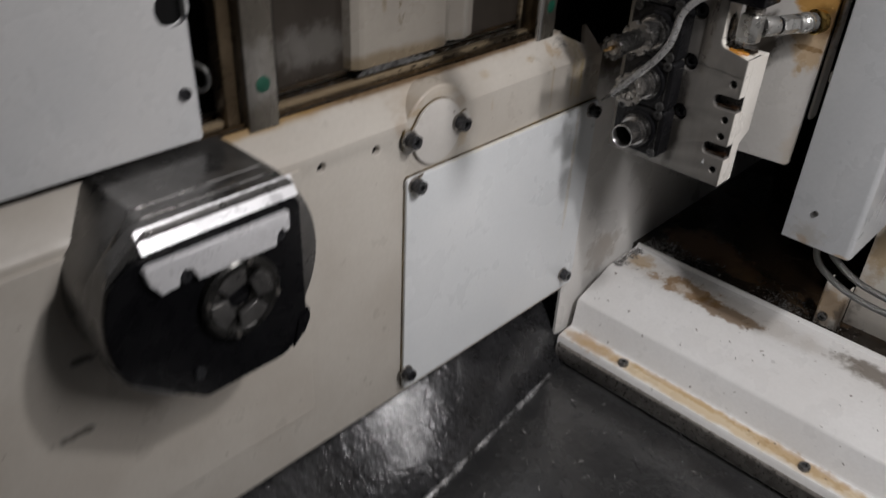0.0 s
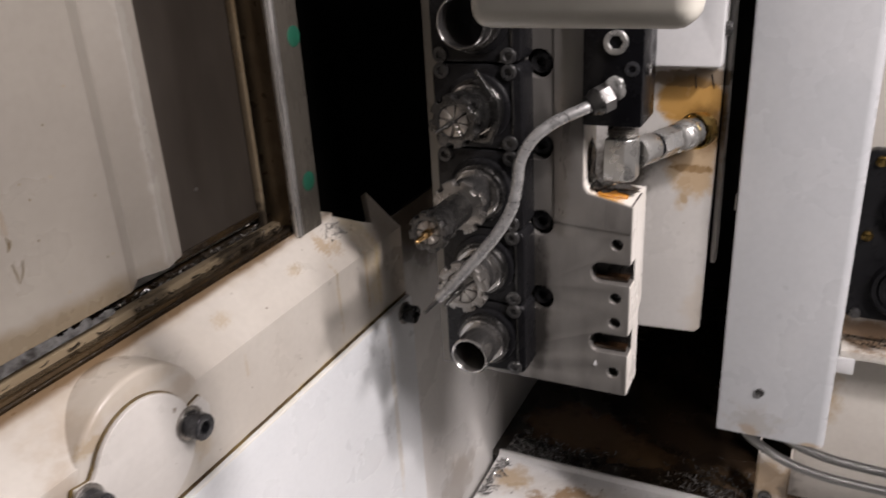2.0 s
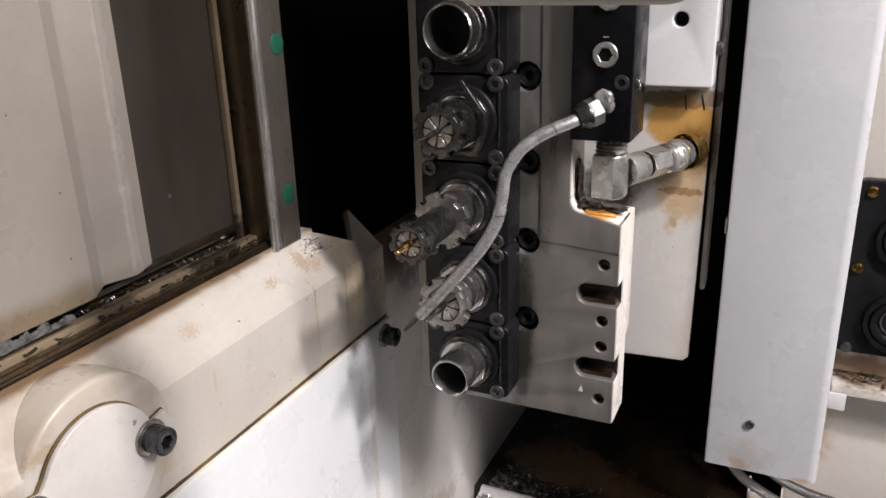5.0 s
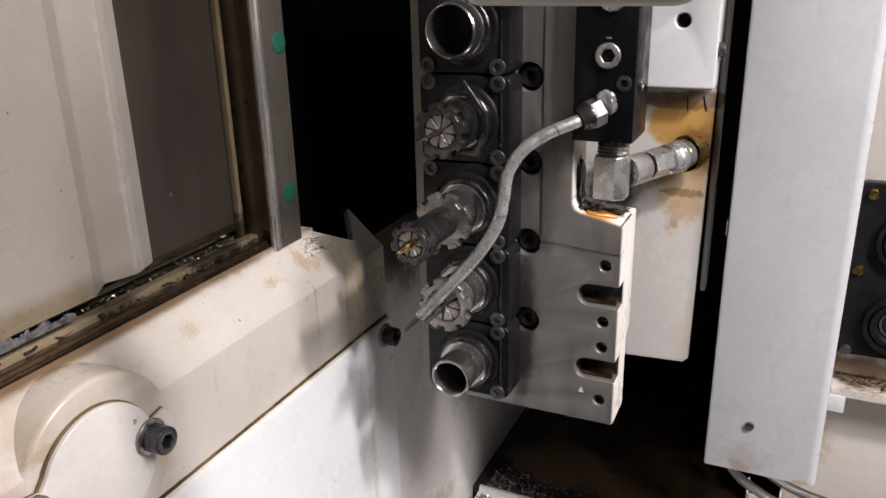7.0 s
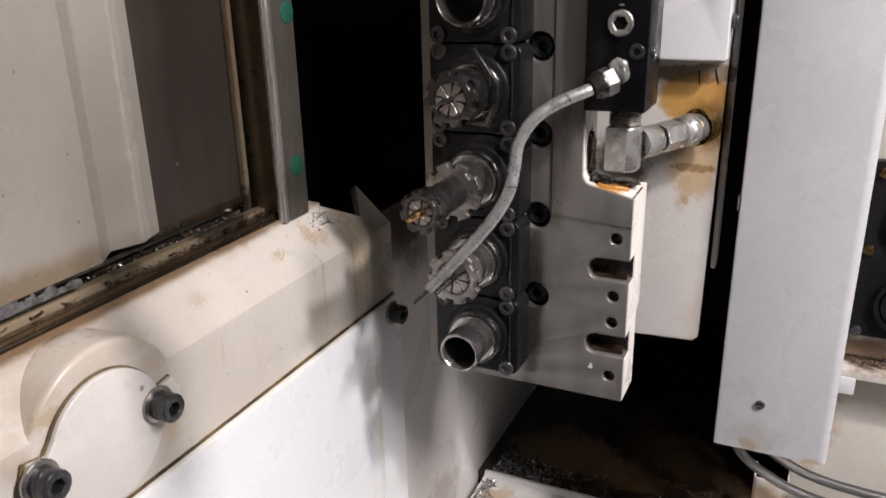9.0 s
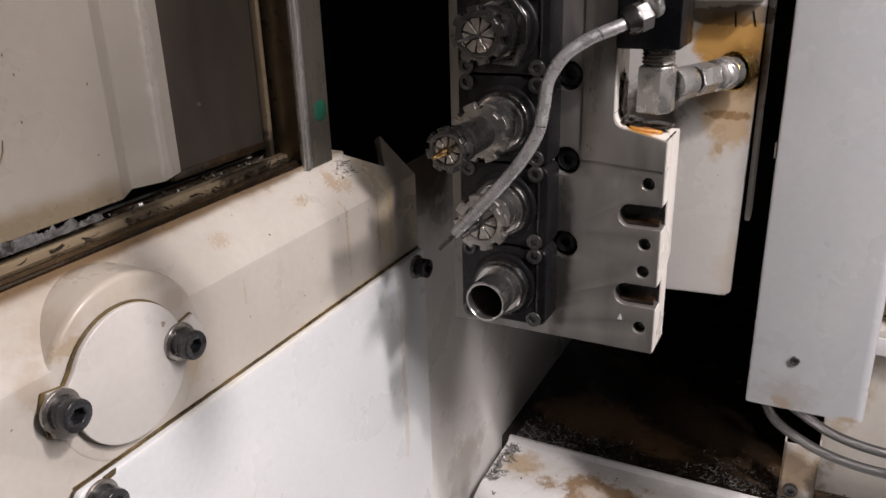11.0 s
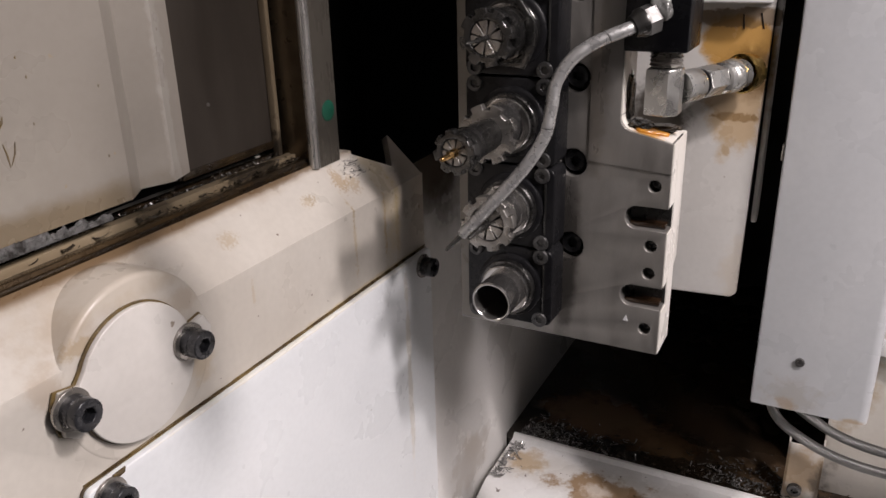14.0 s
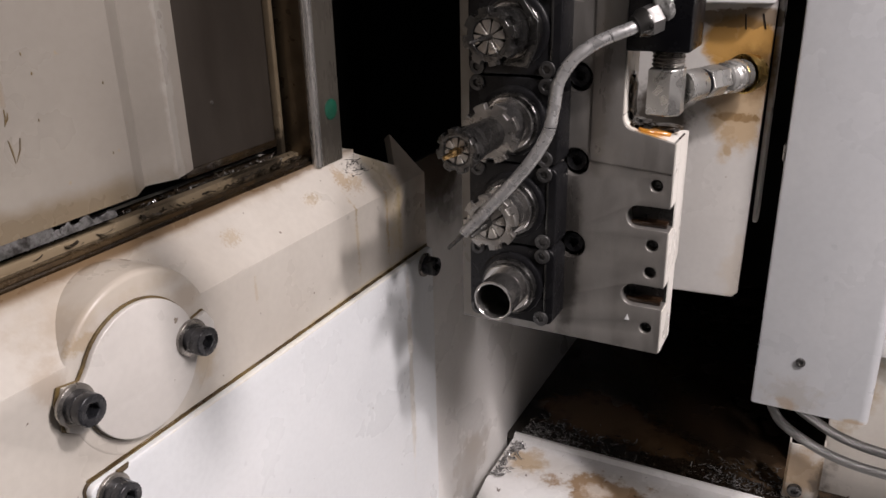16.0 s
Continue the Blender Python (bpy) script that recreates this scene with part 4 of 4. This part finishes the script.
for z in (0.3085, 0.360, 0.409, 0.458):
    screw(plate, front(PY + 0.0115) @ Matrix.Translation((-0.3125, z, 0)), 0.0062, 0.0075, BOLT)
for z in (0.351, 0.315, 0.298, 0.262):
    part("hole_plug", lathe([(0.0036, 0), (0.0036, 0.004), (0.0018, 0.003), (0, 0.003)], 16), DULL, plate, "", front(PY + 0.0119) @ Matrix.Translation((-0.2645, z, 0)))
part("chipped_mark", prism([(-0.2775, 0.2655), (-0.2745, 0.2655), (-0.2757, 0.2695)], 0.0005), WHITE, plate, "small pale triangular mark", front(PY - 0.0001))
back_block = part("back_block", prism([(0.738, 0.277), (0.762, 0.292), (0.762, 0.372), (0.738, 0.372)], 0.05, bevel=0.001), PLATE_EDGE, plate, "", side(-0.3085))

# ---- five tool spindles ----
AX, BY = -0.3425, 0.690
PITCH, Z5 = 0.0500, 0.2860


def tool_spindle(z, label):
    ob = thing("tool_spindle", (AX, PY, z), label, "tool spindle", "tool spindles on the plate")
    h = 0.0246
    body = part("housing", prism(rect(AX - 0.0285, z - h, AX + 0.0265, z + h, 0.005), PY - BY, bevel=0.0012), HOUSING, ob, "black oily housing", front(PY - 0.0002))
    part("edge_rib", box(AX + 0.0205, BY - 0.0009, z - h + 0.009, AX + 0.0217, BY + 0.001, z + h - 0.009, 0.0003), DULL, ob)
    for u in (-0.0225, 0.0190):
        for v in (-0.0205, 0.0205):
            screw(ob, front(BY + 0.0008) @ Matrix.Translation((AX + u, z + v, 0)), 0.0046, 0.0026, FLATBOLT)
    ax = front(BY) @ Matrix.Translation((AX, z, 0))
    part("flange", lathe([(0.0200, 0), (0.0200, 0.0022), (0.0190, 0.0032), (0.0172, 0.0034), (0.012, 0.0034)], 48), HOUSING, ob, "black flange", ax)
    part("seal_ring", lathe([(0.0170, 0.003), (0.0170, 0.0070), (0.0164, 0.0076), (0.0150, 0.0076), (0.0146, 0.0068), (0.0140, 0.0068)], 48), NUTSTEEL, ob, "steel seal ring", ax)
    part("snap_ring", lathe([(0.0142, 0.006), (0.0150, 0.0086), (0.0150, 0.0100), (0.0143, 0.0106), (0.012, 0.0106)], 48), STEEL, ob, "thin bright snap ring", ax)
    return ob, ax


def sleeve(ob, ax, r, length, bore, material=STEEL):
    part("sleeve", lathe([(r, 0.006), (r, length - 0.0008), (r - 0.0008, length), (bore + 0.0006, length), (bore, length - 0.0008), (bore * 0.93, 0.010), (bore * 0.9, -0.004), (0, -0.004)], 56), material, ob, "bright bored steel sleeve", ax)


def castellated(r, teeth=8, depth=0.16, turn=0.0):
    """A round outline with square notches in its rim."""
    out = []
    for i in range(teeth):
        for da, rr in ((0.0, 1.0), (0.14, 1.0), (0.28, 1.0), (0.42, 1.0), (0.56, 1.0), (0.60, 1 - depth), (0.78, 1 - depth), (0.96, 1 - depth)):
            a = 2 * math.pi * (i + da) / teeth + turn
            out.append((r * rr * math.cos(a), r * rr * math.sin(a)))
    return out


def collet_nut(ob, ax, r, z0, z1, teeth=8, material=NUTSTEEL, rim=0.0060, waist=0.90):
    part("nut_skirt", lathe([(r * waist * 0.97, z0), (r * waist, z0 + 0.001), (r * waist, z1 - rim - 0.001), (r * 0.5, z1 - rim - 0.001)], 48), material, ob, "", ax)
    n = part("collet_nut", prism(castellated(r, teeth), rim, [circle(0, 0, r * 0.62, 36)], bevel=0.0005), material, ob, "notched steel collet nut", ax @ Matrix.Translation((0, 0, z1 - rim)))
    seg = mesh_of(prism([(r * 0.10 * math.cos(a), r * 0.10 * math.sin(a)) for a in (radians(18), radians(-18))] + [(r * 0.60 * math.cos(radians(a)), r * 0.60 * math.sin(radians(a))) for a in (-19, -9, 0, 9, 19)], 0.005, bevel=0.0004), "collet_segment")
    for k in range(8):
        part("collet_segment", seg, WASHER, n, "", ax @ Matrix.Translation((0, 0, z1 - 0.0058)) @ Matrix.Rotation(radians(45 * k + 12), 4, "Z"))


s5, a5 = tool_spindle(Z5, "tool spindle with an empty bright bored sleeve")
sleeve(s5, a5, 0.0122, 0.0300, 0.0102)
part("inner_rib", box(-0.0006, -0.0100, 0.004, 0.0006, -0.0086, 0.028), STEEL, s5, "", a5 @ Matrix.Rotation(radians(-35), 4, "Z"))

s4, a4 = tool_spindle(Z5 + PITCH, "tool spindle with a notched collet nut and slim drill")
part("sleeve", lathe([(0.0125, 0.006), (0.0125, 0.022), (0, 0.022)], 48), STEEL, s4, "bright steel sleeve", a4)
collet_nut(s4, a4, 0.0160, 0.022, 0.0355, material=PALENUT, rim=0.0045, waist=0.80)
part("drill", lathe([(0.0019, 0.030), (0.0019, 0.044), (0.0014, 0.045), (0.0012, 0.058), (0, 0.060)], 14), DULL, s4, "slim steel drill", a4)

s3, a3 = tool_spindle(Z5 + 2 * PITCH, "tool spindle with a long extension holder and coppery drill")
part("sleeve", lathe([(0.0128, 0.006), (0.0128, 0.030), (0.0118, 0.0308), (0, 0.0308)], 48), STEEL, s3, "bright steel sleeve", a3)
part("collar", prism(castellated(0.0162, 8, 0.18, 0.2), 0.0045, bevel=0.0005), PALENUT, s3, "notched pale steel collar", a3 @ Matrix.Translation((0, 0, 0.0305)))
part("extension", lathe([(0.0088, 0.034), (0.0088, 0.060), (0, 0.060)], 40), DULL, s3, "dark extension holder", a3)
collet_nut(s3, a3, 0.0114, 0.058, 0.0745, rim=0.0050, waist=0.86)
part("drill", lathe([(0.0022, 0.068), (0.0022, 0.079), (0.0014, 0.080), (0.0012, 0.087), (0, 0.0885)], 14), COPPERTOOL, s3, "coppery coated drill", a3)

s2, a2 = tool_spindle(Z5 + 3 * PITCH, "tool spindle with a large collet nut and fine drill")
part("sleeve", lathe([(0.0125, 0.006), (0.0125, 0.020), (0, 0.020)], 48), DULL, s2, "dark steel sleeve", a2)
part("lever", prism([(-0.003, -0.017), (0.012, -0.0185), (0.0175, -0.006), (0.0175, 0.006), (0.004, 0.024), (0.002, 0.0235), (0.0125, 0.006), (0.0125, -0.006), (0.009, -0.0145)], 0.003, bevel=0.0006), DULL, s2, "bent spring plate", a2 @ Matrix.Translation((0, 0, 0.0095)))
collet_nut(s2, a2, 0.0148, 0.016, 0.0360, rim=0.0065, waist=0.92)
part("drill", lathe([(0.0014, 0.029), (0.0014, 0.046), (0.0009, 0.047), (0.0007, 0.058), (0, 0.059)], 12), DULL, s2, "fine steel drill", a2)

s1, a1 = tool_spindle(Z5 + 4 * PITCH, "tool spindle with a wide empty bored sleeve")
sleeve(s1, a1, 0.0145, 0.0215, 0.0127)

s0, a0 = tool_spindle(Z5 + 5 * PITCH, "topmost tool spindle with an empty sleeve")
sleeve(s0, a0, 0.0130, 0.0240, 0.0110)

# ---- coolant valve block, tube and fittings ----
valve = thing("valve_block", (-0.27, 0.70, 0.426), "black anodised coolant valve block with hexagon plugs", "valve block")
VB = 0.4255
part("body", box(NX + 0.0012, 0.702, VB, -0.2515, 0.7365, 0.585, 0.0012), BLACK, valve)
hexsock = [hexagon(0.0038)]
for x, z in ((-0.2665, 0.4718), (-0.2655, 0.5005)):
    pl = part("plug", prism(circle(0, 0, 0.0068, 32), 0.0022, hexsock, bevel=0.0009), ZINC, valve, "bright hexagon plug", front(0.7022) @ Matrix.Translation((x, z, 0)))
    part("socket", lathe([(0.0042, 0), (0.0042, 0.0004), (0, 0.0004)], 16), BLACK, pl, "", front(0.7019) @ Matrix.Translation((x, z, 0)))
screw(valve, front(0.7026) @ Matrix.Translation((-0.2575, 0.4575, 0)), 0.0042, 0.0010, BOLT)
screw(valve, side(-0.2518) @ Matrix.Translation((0.712, 0.4560, 0)), 0.0036, 0.0022, GREYBOLT)
part("mark", box(-0.2680, 0.7012, 0.4805, -0.2650, 0.7018, 0.4812), ZINC, valve)

tube = thing("coolant_tube", (-0.27, 0.70, 0.44), "bent grey coolant tube with a pinched tip", "coolant tube")
TP = [(-0.2690, 0.6985, 0.4432), (-0.2785, 0.6895, 0.4388), (-0.2920, 0.6810, 0.4330), (-0.3030, 0.6745, 0.4250), (-0.3100, 0.6700, 0.4130), (-0.3115, 0.6670, 0.3990), (-0.3135, 0.6640, 0.3860), (-0.3220, 0.6590, 0.3700), (-0.3390, 0.6520, 0.3485), (-0.3540, 0.6460, 0.3310)]
part("pipe", sweep(TP, lambda t: 0.0035 - 0.0008 * max(0, t - 0.9) * 10 * 0.6, 18, 10, wobble=0.03), TUBE, tube)
bends = smooth_path(TP, 10)
for i in (17, 57):
    part("crack", lathe([(0.0034, -0.0003), (0.00362, -0.0001), (0.00362, 0.0001), (0.0034, 0.0003)], 18), BLACK, tube, "dark hairline crack", along(bends[i], bends[i + 1]) @ Matrix.Rotation(radians(12), 4, "X"))
part("tip", sweep([(-0.3530, 0.6464, 0.3322), (-0.3575, 0.6446, 0.3270), (-0.3620, 0.6428, 0.3222)], lambda t: 0.0019 - 0.0009 * t, 10, 6, wobble=0.3), GREYBOLT, tube, "dark pinched nozzle tip")
tn = along((-0.2660, 0.7022, 0.4448), (-0.2785, 0.6900, 0.4388))
part("hex_nut", prism(hexagon(0.0078), 0.0080, bevel=0.0010), NUTGREY, tube, "dark zinc hexagon nut", tn @ Matrix.Translation((0, 0, 0.0035)))
part("ferrule", lathe([(0.0078, 0), (0.0078, 0.002), (0.0064, 0.004), (0.0055, 0.0065), (0, 0.0065)], 28), DULL, tube, "", tn @ Matrix.Translation((0, 0, 0.0110)))
blob = bmesh.new()
bmesh.ops.create_icosphere(blob, subdivisions=4, radius=1)
for v in blob.verts:
    n3 = 1 + 0.4 * noise.noise(v.co * 1.3) + 0.10 * noise.noise(v.co * 4)
    v.co = Vector((v.co.x * 0.0058, v.co.y * 0.0036, v.co.z * 0.0062)) * n3
part("sealant", blob, SEALANT, tube, "clear lump of sealant", Matrix.Translation((-0.2650, 0.6985, 0.4480)))

fit = thing("elbow_fitting", (-0.268, 0.722, 0.39), "zinc elbow fitting with brass end below the valve", "pipe fitting")
EX, EY = -0.2655, 0.7200
thread = []
for i in range(5):
    thread += [(0.0080, 0.4160 + i * 0.0021), (0.0090, 0.4170 + i * 0.0021)]
part("thread", lathe([(0, 0.4160), *thread, (0, 0.4265)], 32), WASHER, fit, "rusty thread", Matrix.Translation((EX, EY, 0)))
part("hex_body", moved(prism([(-0.0088, -0.0075), (0.0035, -0.0092), (0.0090, -0.0045), (0.0090, 0.0058), (0.002, 0.0092), (-0.0088, 0.0062)], 0.0255, bevel=0.0012), Matrix.Identity(4)), ZINC, fit, "", Matrix.Translation((EX, EY, 0.3900)))
BR = Vector((-0.2290, 0.7965, 0.4035))
E0 = Vector((EX + 0.004, EY + 0.006, 0.4030))
arm = (BR - E0).normalized()
pts = [E0 + arm * d for d in (0.004, 0.020, 0.0225, 0.040, 0.0425, 0.062)]
part("elbow_arm", lathe([(0, 0), (0.0092, 0), (0.0092, 0.015), (0.0078, 0.0168), (0, 0.0168)], 28), ZINC, fit, "", along(pts[0], BR))
part("o_ring", lathe([(0.007, 0), (0.0082, 0.001), (0.0082, 0.0024), (0.007, 0.0034)], 28), BLACK, fit, "", along(E0 + arm * 0.0208, BR))
part("adapter_nut", prism(hexagon(0.0090, 12), 0.018, bevel=0.0012), ZINC, fit, "", along(E0 + arm * 0.024, BR))
part("coupling", lathe([(0.0076, 0), (0.0090, 0.001), (0.0094, 0.0045), (0.0082, 0.006), (0.0096, 0.008), (0.0099, 0.014), (0.0088, 0.016), (0.0088, 0.021), (0, 0.021)], 32), ZINC, fit, "", along(E0 + arm * 0.0425, BR))
part("brass_end", lathe([(0.0108, 0), (0.0118, 0.0008), (0.0118, 0.0045), (0.0108, 0.0055), (0.0108, 0.0105), (0, 0.0105)], 40), BRASS, fit, "yellow brass hexagon end", along(E0 + arm * 0.0635, BR))

# ---- white bracket and boxes behind the plate ----
bracket = thing("bracket_plate", (-0.26, 0.80, 0.25), "white painted bracket plate with ochre oil stains", "bracket")
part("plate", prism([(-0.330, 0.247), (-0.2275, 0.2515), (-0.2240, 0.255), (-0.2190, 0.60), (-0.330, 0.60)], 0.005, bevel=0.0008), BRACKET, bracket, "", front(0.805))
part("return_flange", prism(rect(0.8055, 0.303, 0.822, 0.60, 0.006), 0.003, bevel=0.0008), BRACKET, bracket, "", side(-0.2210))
for x, z, dx in ((-0.239, 0.4365, 0.0018), (-0.229, 0.4370, 0.0030)):
    part("scratch", prism([(x, z), (x + 0.0008, z), (x + dx, z - 0.009), (x + dx - 0.0008, z - 0.009)], 0.0003), BLACK, bracket, "", front(0.8000))
upper = thing("junction_cover", (-0.24, 0.785, 0.444), "white painted box cover with one screw hole", "box")
part("body", prism(rect(-0.300, 0.4435, -0.2215, 0.62, 0.002), 0.014, [circle(-0.2425, 0.4835, 0.0045, 20)], bevel=0.001), WHITE, upper, "", front(0.7995))
part("hole_bottom", box(-0.25, 0.7975, 0.476, -0.235, 0.7992, 0.491), BLACK, upper)
screw(upper, side(-0.2215) @ Matrix.Translation((0.792, 0.4665, 0)), 0.0042, 0.004, GREYBOLT)

guard = thing("guard_channel", (-0.17, 0.787, 0.182), "white painted sheet guard channel, dirty at its foot", "guard")
arc = [(-0.1335 - 0.006 + 0.006 * math.sin(radians(a)), 0.787 + 0.006 - 0.006 * math.cos(radians(a))) for a in range(0, 91, 10)]
gplan = [(-0.2050, 0.800), (-0.2055, 0.7895), (-0.2048, 0.7876), (-0.2030, 0.7870), *arc, (-0.1335, 0.85), (-0.1335, 0.925)]
part("sheet", bent_sheet([p[1] for p in gplan], [p[0] for p in gplan], 0.1825, 0.80, 0.0022), GUARD, guard)
screw(guard, front(0.7870) @ Matrix.Translation((-0.1785, 0.2195, 0)), 0.0030, 0.0016, GREYBOLT)
part("edge_clip", box(-0.2068, 0.7880, 0.352, -0.2050, 0.7935, 0.362, 0.0005), WASHER, guard)

# ---- far side: second tool block, shelf, post and hoses ----
far = thing("far_panel", (-0.1, 0.95, 0.1), "cream painted panel with brown oil stains", "panel", kind="structure")
part("upper_sheet", box(-0.160, 0.950, 0.190, 0.60, 0.956, 0.80, 0.001), FARPANEL, far)
part("lower_sheet", box(-0.150, 0.956, 0.006, 0.60, 0.960, 0.190, 0.001), FARPANEL, far)
part("shelf", box(-0.125, 0.925, 0.1800, 0.60, 0.950, 0.1880, 0.0012), FARPANEL, far)
part("shelf_lip", box(-0.1335, 0.924, 0.1660, -0.1130, 0.930, 0.1815, 0.0012), WHITE, far)
twin = thing("twin_collet_block", (-0.09, 0.94, 0.21), "black oily twin collet block with brass bolts", "tool block")
part("body", prism(rect(-0.127, 0.2130, -0.030, 0.3560, 0.007), 0.012, bevel=0.0015), HOUSING, twin, "", front(0.9502))
for x, z in ((-0.1165, 0.3475), (-0.1185, 0.2860), (-0.1185, 0.2175), (-0.040, 0.3475), (-0.040, 0.2175)):
    part("bolt", lathe([(0.0045, 0), (0.0045, 0.002), (0.0035, 0.0035), (0, 0.0035)], 20), BRASS if z > 0.25 else GREYBOLT, twin, "dull brass bolt", front(0.9385) @ Matrix.Translation((x, z, 0)))
for z in (0.3120, 0.2440):
    rg = part("collet_ring", lathe([(0.0250, 0), (0.0250, 0.005), (0.0235, 0.007), (0.0205, 0.007), (0.0195, 0.003), (0.0185, 0.0065), (0.0150, 0.0065), (0.0130, 0.002), (0.0130, -0.004), (0, -0.004)], 48), HOUSING, twin, "black ringed collet seat", front(0.9385) @ Matrix.Translation((-0.0860, z, 0)))
    part("bright_ring", lathe([(0.0118, 0), (0.0118, 0.003), (0.0105, 0.003), (0.0105, 0)], 32), WASHER, rg, "", front(0.9400) @ Matrix.Translation((-0.0860, z, 0)))
upper_twin = thing("twin_collet_block", (-0.08, 0.94, 0.42), "black oily collet block on the stained panel", "tool block")
part("body", prism(rect(-0.105, 0.420, -0.030, 0.56, 0.007), 0.012, bevel=0.0015), HOUSING, upper_twin, "", front(0.9502))
post = thing("corner_post", (-0.16, 0.93, 0.006), "stained cream sheet post beside the chute", "post")
part("sheet", bent_sheet([0.955, 0.931, 0.929, 0.929, 0.931, 0.945], [-0.178, -0.178, -0.176, -0.151, -0.149, -0.149], 0.006, 0.066), FARPANEL, post)
screw(post, front(0.9288) @ Matrix.Translation((-0.168, 0.020, 0)), 0.006, 0.004, GREYBOLT)


def hose(points, r):
    ob = part("braided_hose", sweep(points, r, 18, 14), BRAID)
    return tagged(ob, "braided steel hose curving behind the guard", "hose", "braided hoses")


hose([(-0.172, 0.935, 0.300), (-0.182, 0.930, 0.200), (-0.198, 0.922, 0.130), (-0.192, 0.908, 0.104), (-0.165, 0.897, 0.091), (-0.135, 0.894, 0.083), (-0.100, 0.894, 0.080), (-0.04, 0.90, 0.077), (0.06, 0.92, 0.077)], 0.0040)
hose([(-0.160, 0.940, 0.300), (-0.172, 0.940, 0.210), (-0.190, 0.932, 0.143), (-0.184, 0.917, 0.1180), (-0.160, 0.905, 0.1065), (-0.135, 0.900, 0.0990), (-0.100, 0.899, 0.0950), (-0.04, 0.905, 0.091), (0.06, 0.925, 0.09)], 0.0040)

# ---- head cover above the plate ----
head = thing("head_cover", (-0.225, 0.52, 0.508), "cream painted head cover with rounded lower edge", "cover")
part("shell", box(-0.2600, 0.490, 0.5085, -0.1950, 0.510, 0.540, 0.006, 4), HEAD, head)
part("arm", box(-0.284, 0.504, 0.528, -0.276, 0.7105, 0.537, 0.002), HEAD, head)
part("arm_foot", box(-0.286, 0.503, 0.526, -0.255, 0.509, 0.538, 0.001), HEAD, head)

# ---- chips and sludge ----
def chips(name, count, region, size, material, label, seed, normal_up=True):
    rng = random.Random(seed)
    verts, faces = [], []
    for _ in range(count):
        p = Vector(region(rng))
        s = size * rng.uniform(0.4, 1.5)
        m = Euler((rng.uniform(-0.5, 0.5), rng.uniform(-0.4, 0.4), rng.uniform(0, 6.3))).to_matrix()
        curl, wd, n = rng.uniform(0.6, 2.6), s * rng.uniform(0.15, 0.4), 5
        base = len(verts)
        for i in range(n + 1):
            a = curl * (i / n - 0.5)
            for w in (-wd / 2, wd / 2):
                for lift in (0, s * 0.06):
                    verts.append(p + m @ Vector((s * math.sin(a), w + s * 0.1 * i / n, s * 0.55 * (1 - math.cos(a)) + lift)))
        for i in range(n):
            a, b = base + 4 * i, base + 4 * i + 4
            for q in ((0, 2), (3, 1), (1, 0), (2, 3)):
                faces.append((a + q[0], a + q[1], b + q[1], b + q[0]))
        faces.append((base, base + 1, base + 3, base + 2))
        e = base + 4 * n
        faces.append((e, e + 2, e + 3, e + 1))
    me = bpy.data.meshes.new(name)
    me.from_pydata(verts, [], faces)
    ob = part(name, me, material)
    return tagged(ob, label, "metal chips", kind="stuff")


chips("metal_chips", 480, lambda r: (-0.425 + abs(r.gauss(0, 0.040)), 0.920 + abs(r.gauss(0, 0.016)), 0.0080), 0.0031, CHIP, "wet metal chips heaped along the rear edge", 1)
chips("metal_chips", 300, lambda r: (r.gauss(-0.20, 0.030), 0.925 + abs(r.gauss(0, 0.022)), 0.0080), 0.0030, CHIP, "wet metal chips beside the post", 2)
chips("dark_chips", 260, lambda r: (r.uniform(-0.425, -0.12), 0.921 + abs(r.gauss(0, 0.016)), 0.008 + r.uniform(0, 0.002)), 0.0036, DARKCHIP, "dark oily chips along the rear edge", 3)
chips("metal_chips", 110, lambda r: (-0.424 + abs(r.gauss(0, 0.006)), r.uniform(0.845, 0.905), 0.0085), 0.004, CHIP, "wet metal chips in the chute corner", 4)
chips("dark_chips", 40, lambda r: (r.uniform(-0.40, 0.1), r.uniform(0.79, 0.90), 0.0), 0.0022, DARKCHIP, "few dark chips strewn on the white chute", 5)
chips("dark_chips", 340, lambda r: (r.uniform(-0.482, -0.474) if r.random() < 0.75 else r.uniform(-0.467, -0.462), 0.655 - abs(r.gauss(0, 0.08)), LZ + 0.0030), 0.0030, DARKCHIP, "dark oily chips in the guide track", 6)
chips("metal_chips", 150, lambda r: (r.uniform(-0.482, -0.474), r.uniform(0.36, 0.655), LZ + 0.0030), 0.0026, CHIP, "bright chips in the guide track", 7)
chips("metal_chips", 240, lambda r: (r.uniform(-0.37, 0.1), r.uniform(0.30, 0.72), -0.0975), 0.0046, CHIP, "bright wet chips on the black pan", 8)
chips("dark_chips", 160, lambda r: (r.uniform(-0.122, 0.0), r.uniform(0.930, 0.949), 0.1892 + r.uniform(0, 0.004)), 0.0036, DARKCHIP, "dark wet sludge and chips on the far shelf", 9)
def on_chamfer(r):
    x = r.uniform(-0.4515, -0.4420)
    return (x, r.gauss(0.680, 0.006), 0.3318 + (WX - x) / BACK * RISE + 0.0006)


chips("metal_chips", 80, on_chamfer, 0.0016, CHIP, "fine bright chips at the foot of the guide rail", 10)
